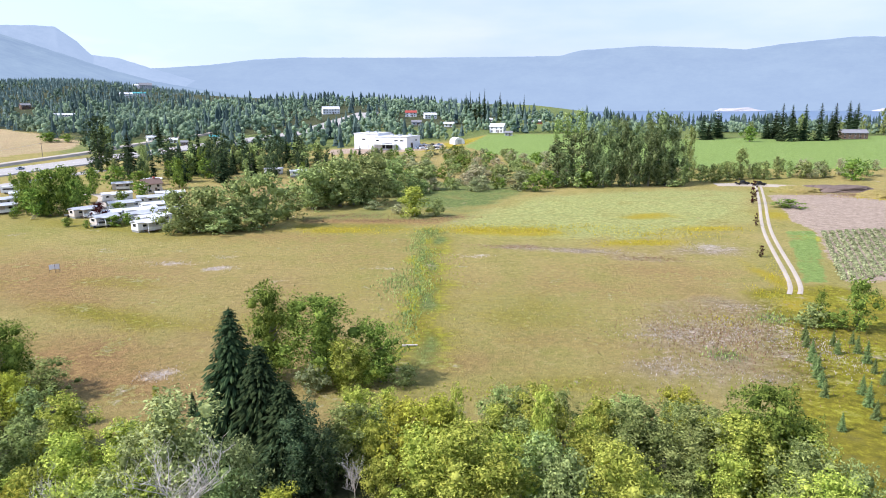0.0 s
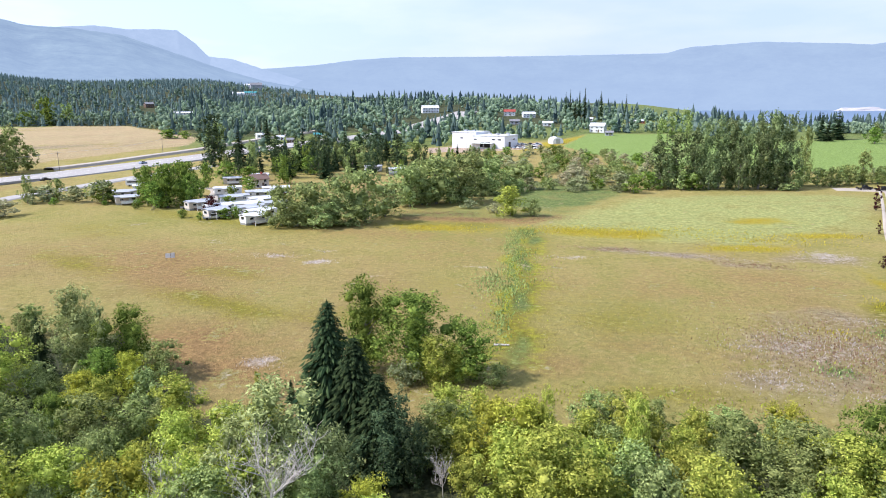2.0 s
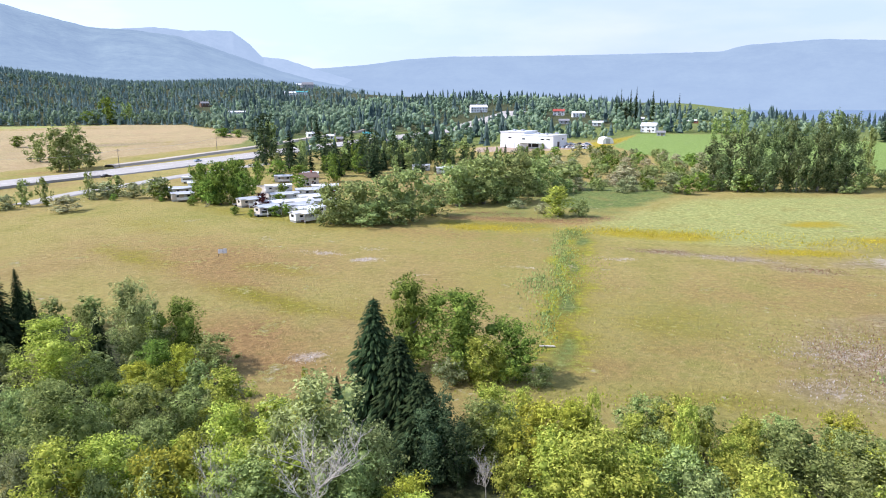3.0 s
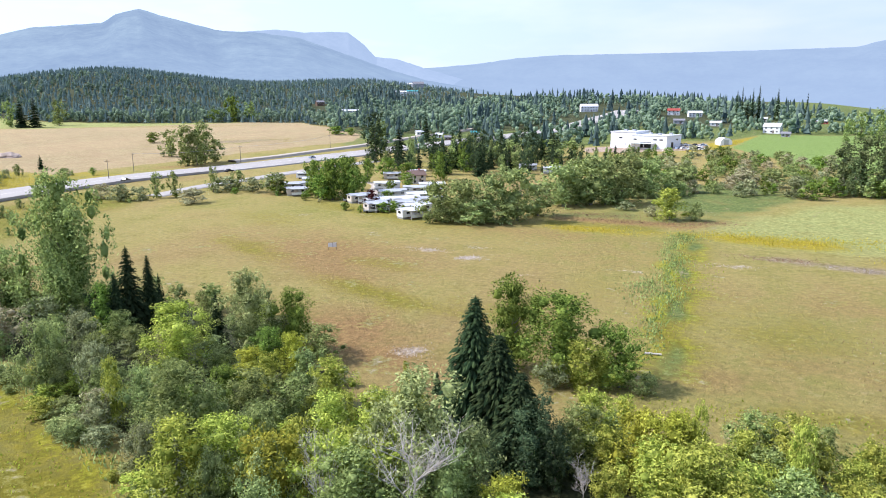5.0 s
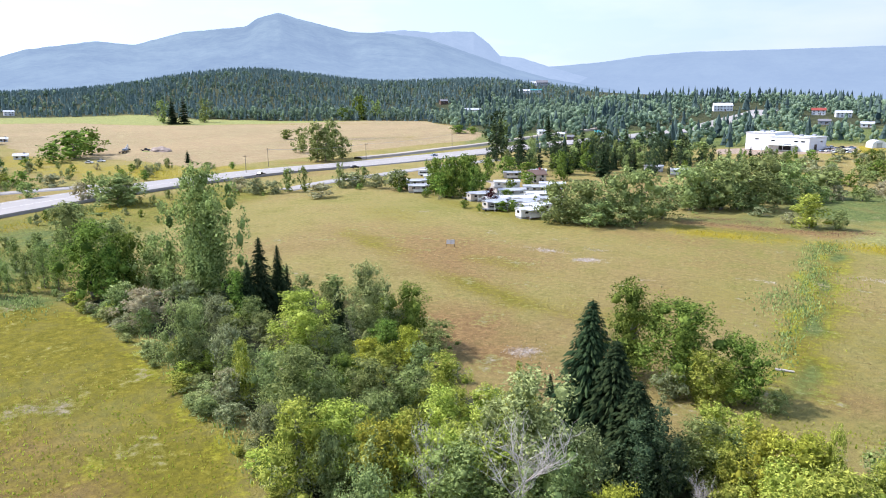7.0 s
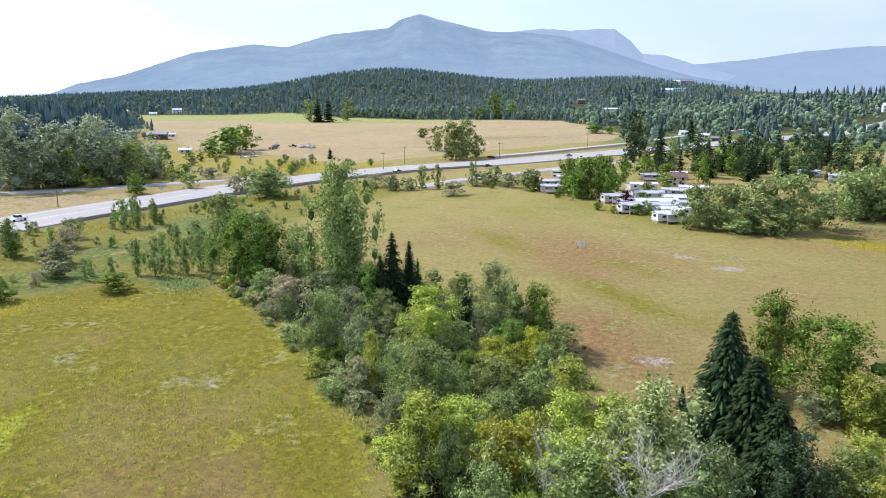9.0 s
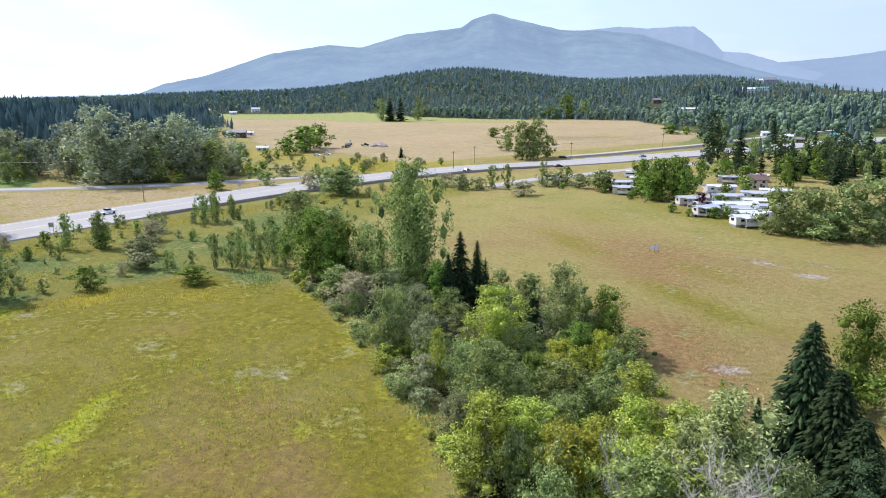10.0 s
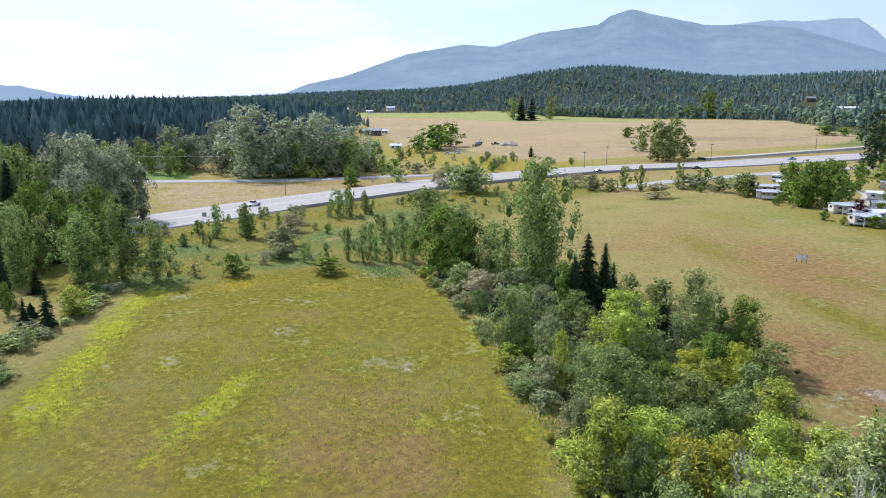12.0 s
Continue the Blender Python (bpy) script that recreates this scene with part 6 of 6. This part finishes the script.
vehicle("pickup", -221.6, 64.4, 110, WHITE, 0.49)
vehicle("car", -214.5, 274.6, 72, BLACK_PAINT, 0.49)
vehicle("car", -192.8, 349.8, 65, BLACK_PAINT, 0.49)
vehicle("car", -234.5, 230.4, 95, BLACK_PAINT, 0.49)
vehicle("car", -213.9, 349.9, 75, BLUE_PAINT, 0.49)
vehicle("pickup", 122.6, 281.0, 5, BLACK_PAINT)
vehicle("pickup", 127.8, 277.6, 0, BLACK_PAINT)
vehicle("car", -14.3, 452.2, 0, WHITE)
vehicle("car", -11.5, 450.5, 37, WHITE)
vehicle("car", -8.8, 442.2, 74, STEEL)
vehicle("car", -6.5, 447.6, 111, BLACK_PAINT)
vehicle("car", -4.0, 440.0, 148, WHITE)
vehicle("car", -1.6, 445.3, 5, BLUE_PAINT)
vehicle("car", -12.3, 431.7, 42, WHITE)
vehicle("car", -9.6, 427.2, 79, WHITE)
vehicle("car", -6.9, 426.2, 116, STEEL)
vehicle("car", -4.2, 427.9, 153, BLACK_PAINT)
vehicle("car", -1.9, 424.0, 10, WHITE)
vehicle("car", -15.1, 432.8, 47, BLUE_PAINT)
vehicle("car", 6.1, 455.4, 84, WHITE)
vehicle("car", 8.9, 450.5, 121, WHITE)
vehicle("pickup", -95.3, 189.4, 30, STEEL)
vehicle("pickup", -113.2, 209.3, 30, STEEL)
vehicle("pickup", -135.1, 237.3, 30, WHITE)
vehicle("pickup", -138.9, 250.9, 30, WHITE)
vehicle("car", -357.9, 232.5, 20, WHITE)
vehicle("car", -356.8, 224.7, 20, WHITE)
vehicle("camper", -166.4, 265.6, 15, WHITE)


# ---- posts, poles, signs, farm gear ----
def pole(x, y, h, arm=True):
    root = new("utility_pole")
    v, f = [], []
    tube(v, f, (0, 0, -0.5), (0, 0, h), 0.16, 0.11, 8)
    part("post", mesh_of("post", v, f, BARK, False), root)
    if arm:
        boxes_part("crossarm", [(-1.1, 1.1, -0.06, 0.06, h - 0.9, h - 0.75)], BROWN_WOOD, root)
        for px in (-1.0, 0.0, 1.0):
            boxes_part("insulator", [(px - 0.05, px + 0.05, -0.05, 0.05, h - 0.75, h - 0.5)], STEEL, root)
    root.matrix_world = pose(x, y, zt(x, y), 0, 0, 60)
    tagged(root, "weathered timber utility pole beside the road", "utility pole", "utility poles along the road")


def wire(points, sag):
    v, f = [], []
    for (x0, y0, z0), (x1, y1, z1) in zip(points, points[1:]):
        q = [Vector((x0 + (x1 - x0) * k / 10, y0 + (y1 - y0) * k / 10, z0 + (z1 - z0) * k / 10 - sag * 4 * (k / 10) * (1 - k / 10))) for k in range(11)]
        for k in range(10):
            tube(v, f, q[k], q[k + 1], 0.045, 0.045, 4)
    tagged(new("power_line", mesh_of("power_line", v, f, STEEL)), "sagging pale overhead power line between poles", "power line")


POLES = [(-310, 91, 11), (-264, 265, 9.5), (-240, 318, 9.5), (-234, 406, 10), (-250, 236, 9), (-246, 84, 6), (-345, 36, 11)]
for px, py, ph in POLES:
    pole(px, py, ph, ph > 8)
wire([(-345, 36, zt(-345, 36) + 10.4), (-310, 91, zt(-310, 91) + 10.4)], 0.8)
wire([(-264, 265, zt(-264, 265) + 9), (-240, 318, zt(-240, 318) + 9), (-234, 406, zt(-234, 406) + 9.4)], 1.2)


def board_sign(x, y, turn):
    root = new("notice_board")
    boxes_part("panel", [(-0.95, 0.05, -0.03, 0.03, 0.75, 1.75)], WHITE, root)
    boxes_part("panel", [(0.12, 0.95, -0.03, 0.03, 0.7, 1.8)], ROOF_METAL, root, "pale grey panel")
    for px in (-0.9, 0.08, 0.92):
        boxes_part("post", [(px - 0.05, px + 0.05, 0.035, 0.13, -0.3, 1.85)], BROWN_WOOD, root)
    root.matrix_world = pose(x, y, zt(x, y), 0, 0, turn)
    tagged(root, "white and pale grey board on timber posts in the meadow", "sign")


def road_sign(x, y, turn):
    root = new("road_sign")
    boxes_part("plate", [(-0.6, 0.6, -0.02, 0.02, 2.2, 3.4)], STEEL, root)
    for px in (-0.4, 0.4):
        boxes_part("post", [(px - 0.05, px + 0.05, 0.03, 0.13, -0.4, 3.2)], STEEL, root)
    root.matrix_world = pose(x, y, zt(x, y), 0, 0, turn)
    tagged(root, "grey metal road sign on two posts by the highway", "sign", "road signs")


board_sign(-79.6, 137.2, 28)
road_sign(-197, 43.5, 78)
road_sign(-246.5, 120, 70)


def guard_rail():
    """A low concrete barrier along the outer bend of the highway."""
    pts = [Vector((*p, 0)) for p in HIGHWAY[2:9]]
    bm = bmesh.new()
    rows = []
    for i in range(len(pts) - 1):
        for s in range(8):
            p = pts[i].lerp(pts[i + 1], s / 8)
            d = (pts[i + 1] - pts[i]).normalized()
            n = Vector((-d.y, d.x, 0))
            z = zt(p.x, p.y) + 0.45
            rows.append([bm.verts.new((*(p + n * (-13.0 + o)).xy, z + h)) for o, h in ((-0.25, -0.3), (-0.1, 0.6), (0.1, 0.6), (0.25, -0.3))])
    for a, c in zip(rows, rows[1:]):
        for k in range(3):
            bm.faces.new((a[k], a[k + 1], c[k + 1], c[k]))
    bmesh.ops.recalc_face_normals(bm, faces=bm.faces)
    me = bpy.data.meshes.new("guard_rail")
    bm.to_mesh(me)
    bm.free()
    me.materials.append(plain("old_concrete", (0.30, 0.28, 0.26), 0.9))
    tagged(new("guard_rail", me), "low grey concrete barrier beside the highway", "barrier", kind="structure")


def heap(name, x, y, rx, ry, h, material, label, seed):
    """A tipped mound with an uneven top."""
    bm = bmesh.new()
    bmesh.ops.create_icosphere(bm, subdivisions=4, radius=1)
    for v in bm.verts:
        g = noise.fractal(v.co * 1.8 + Vector((seed, 0, 0)), 1.0, 2.0, 4)
        v.co = Vector((v.co.x * rx * (1 + 0.2 * g), v.co.y * ry * (1 + 0.2 * g), max(v.co.z, -0.25) * h * (1 + 0.35 * g)))
    me = bpy.data.meshes.new(name)
    bm.to_mesh(me)
    bm.free()
    me.materials.append(material)
    ob = new(name, me)
    ob.location = (x, y, zt(x, y) - 0.05)
    tagged(ob, label, "mound")


DARK_SOIL = road_material("dark_soil", (0.10, 0.07, 0.055), (0.19, 0.14, 0.11))
PALE_SOIL = road_material("pale_soil", (0.30, 0.23, 0.18), (0.42, 0.34, 0.28))
heap("bare_cliff", 1392, 3290, 150, 60, 26, plain("pale_cliff", (0.40, 0.39, 0.40), 0.9), "pale bare cliff on the far lake shore", 8)
heap("bare_cliff", 1950, 3020, 110, 60, 24, plain("pale_cliff", (0.40, 0.39, 0.40), 0.9), "pale bare cliff on the far lake shore", 9)
heap("gravel_heap", -379, 287, 8, 5, 2.6, PALE_SOIL, "pale brown heap of gravel in the stubble field", 1)
heap("soil_heap", 150, 258, 13, 5, 2.4, DARK_SOIL, "long dark heap of tipped soil behind the plots", 2)
heap("soil_heap", 140, 262, 5, 4, 1.8, DARK_SOIL, "dark heap of tipped soil behind the plots", 3)
heap("overgrown_mound", 132, 256, 9, 5, 2.2, GROUND, "low mound overgrown with dry grass", 4)
heap("overgrown_mound", 160, 240, 15, 6, 2.6, GROUND, "broad mound overgrown with dry weeds", 5)


def excavator(x, y, turn):
    root = new("excavator")
    for sg in (-1, 1):
        boxes_part("track", [(-1.9, 1.9, sg * 1.1 - 0.3, sg * 1.1 + 0.3, 0, 0.8)], DARK, root, "black crawler track", 0.12)
    boxes_part("engine_deck", [(-2.2, 1.3, -1.25, 1.25, 0.95, 2.0)], BLUE_PAINT, root, "", 0.08)
    boxes_part("cab", [(0.1, 1.4, -1.2, 0.0, 2.0, 3.1)], WHITE, root, "", 0.08)
    v, f = [], []
    tube(v, f, (1.3, 0.3, 1.6), (4.0, 0.3, 4.2), 0.28, 0.22, 6)
    part("boom", mesh_of("boom", v, f, BLUE_PAINT), root)
    v, f = [], []
    tube(v, f, (4.0, 0.3, 4.2), (6.0, 0.3, 1.6), 0.22, 0.16, 6)
    part("stick", mesh_of("stick", v, f, BLUE_PAINT), root)
    boxes_part("bucket", [(5.6, 6.6, -0.3, 0.9, 0.5, 1.5)], DARK, root, "", 0.1)
    root.matrix_world = pose(x, y, zt(x, y), 0, 0, turn)
    tagged(root, "pale blue crawler excavator with its boom folded down", "excavator")


def flatbed(x, y, turn):
    root = new("flatbed_trailer")
    boxes_part("bed", [(-5, 5, -1.25, 1.25, 0.9, 1.2)], BROWN_WOOD, root)
    boxes_part("side_rail", [(-5, 5, -1.3, -1.25, 0.7, 1.6)], DARK, root)
    for wx in (-3.6, -2.4, 3.4):
        for sg in (-1, 1):
            v, f = [], []
            tube(v, f, (wx, sg * 1.0 - 0.15, 0.45), (wx, sg * 1.0 + 0.15, 0.45), 0.45, 0.45, 12)
            part("wheel", mesh_of("wheel", v, f, DARK), root)
    root.matrix_world = pose(x, y, zt(x, y), 0, 0, turn)
    tagged(root, "dark low flatbed trailer in the stubble field", "trailer")


guard_rail()
excavator(-394, 273, 120)
flatbed(-388, 267, 125)
vehicle("pickup", -388, 283, 40, BLACK_PAINT)


def log_on_grass():
    v, f = [], []
    tube(v, f, (-1.1, 0, 0.16), (1.1, 0.2, 0.16), 0.17, 0.13, 9)
    i = len(v)
    f += [tuple(range(8, -1, -1)), tuple(range(9, 18))]
    ob = new("log", mesh_of("log", v, f, BARK_GREY))
    ob.location = (-4.8, 92.3, zt(-4.8, 92.3))
    tagged(ob, "bleached grey log lying in the meadow grass", "log")


log_on_grass()


# ---- nursery rows, crop rows ----
NEEDLE_BLUE = leaves("needles_blue", (0.09, 0.13, 0.15), (0.22, 0.28, 0.31), None, 0.1)
NEEDLE_YOUNG = leaves("needles_young", (0.06, 0.105, 0.035), (0.20, 0.29, 0.10), None, 0.25)
KINDS["young_spruce"] = (NEEDLE_YOUNG, 0.0, spire, 4.0, 0.12, "young green spruce in a nursery row", "tree")
KINDS["blue_spruce"] = (NEEDLE_BLUE, 0.0, spire, 4.0, 0.12, "young silvery blue spruce in the nursery row", "tree")


def nursery():
    for row, (x0, y0, x1, y1) in enumerate(((52, 94, 41, 66), (55.5, 95, 44.5, 62), (59, 96, 47, 60), (62.5, 90, 52, 60), (66, 89, 56, 60), (69.5, 88, 59, 60))):
        n = 11
        for k in range(n):
            if rnd.random() < 0.2:
                continue
            u = k / (n - 1)
            kind = "young_spruce" if row < 3 else "blue_spruce"
            h = rnd.uniform(2.0, 3.4) if row < 3 else rnd.uniform(1.4, 2.2)
            plant(kind, x0 + (x1 - x0) * u + rnd.uniform(-0.3, 0.3), y0 + (y1 - y0) * u, h, h * 0.48,
                  "", "spruces of the nursery rows")


def crop_rows():
    """Low leafy ridges side by side on the bare plot."""
    rng = np.random.default_rng(4)
    pts = []
    for k in range(9):
        x0, y0, x1, y1 = 77 + k * 2.1, 128 + k * 0.6, 98.5 + k * 2.1, 175 + k * 0.3
        for j in range(60):
            u = j / 59
            x, y = x0 + (x1 - x0) * u, y0 + (y1 - y0) * u
            pts.append((x, y, zt(x, y) + 0.1, 0.72, 0.45))
    v, f = leaf_cloud(pts, 9000, 0.26, rng, (90, 150, -40))
    tagged(new("vegetable_crop", mesh_of("vegetable_crop", v, f.tolist(), LEAF_GREY)), "grey-green vegetable plants in straight rows on bare soil", "crop", kind="stuff")


KINDS["spruce_dark"] = (LEAF_RED, 0.0, ovate, 3.0, 0.10, "small columnar dark purple tree by the track", "tree")
plant("spruce_dark", 99.0, 218.0, 7.5, 2.2)
plant("spruce_dark", 85.0, 184.0, 3.6, 1.2)
plant("spruce_dark", 70.0, 148.0, 2.6, 1.6)
plant("maple", 107, 211, 2.6, 8.5, "low dark green bush on the bare plot")
nursery()
crop_rows()

for tx, ty, th, tw in ((-92, 190, 3.2, 5), (-101, 212, 4, 5), (-109, 232, 5, 5), (-90, 228, 5, 6), (-112, 255, 6, 7), (-126, 240, 6, 7), (-136, 228, 7, 8), (-146, 240, 5, 6), (-86, 216, 5, 5), (-84, 189, 3, 4)):
    plant("maple", tx, ty, th, tw, "small green garden tree between trailer homes", "garden trees of the trailer park")
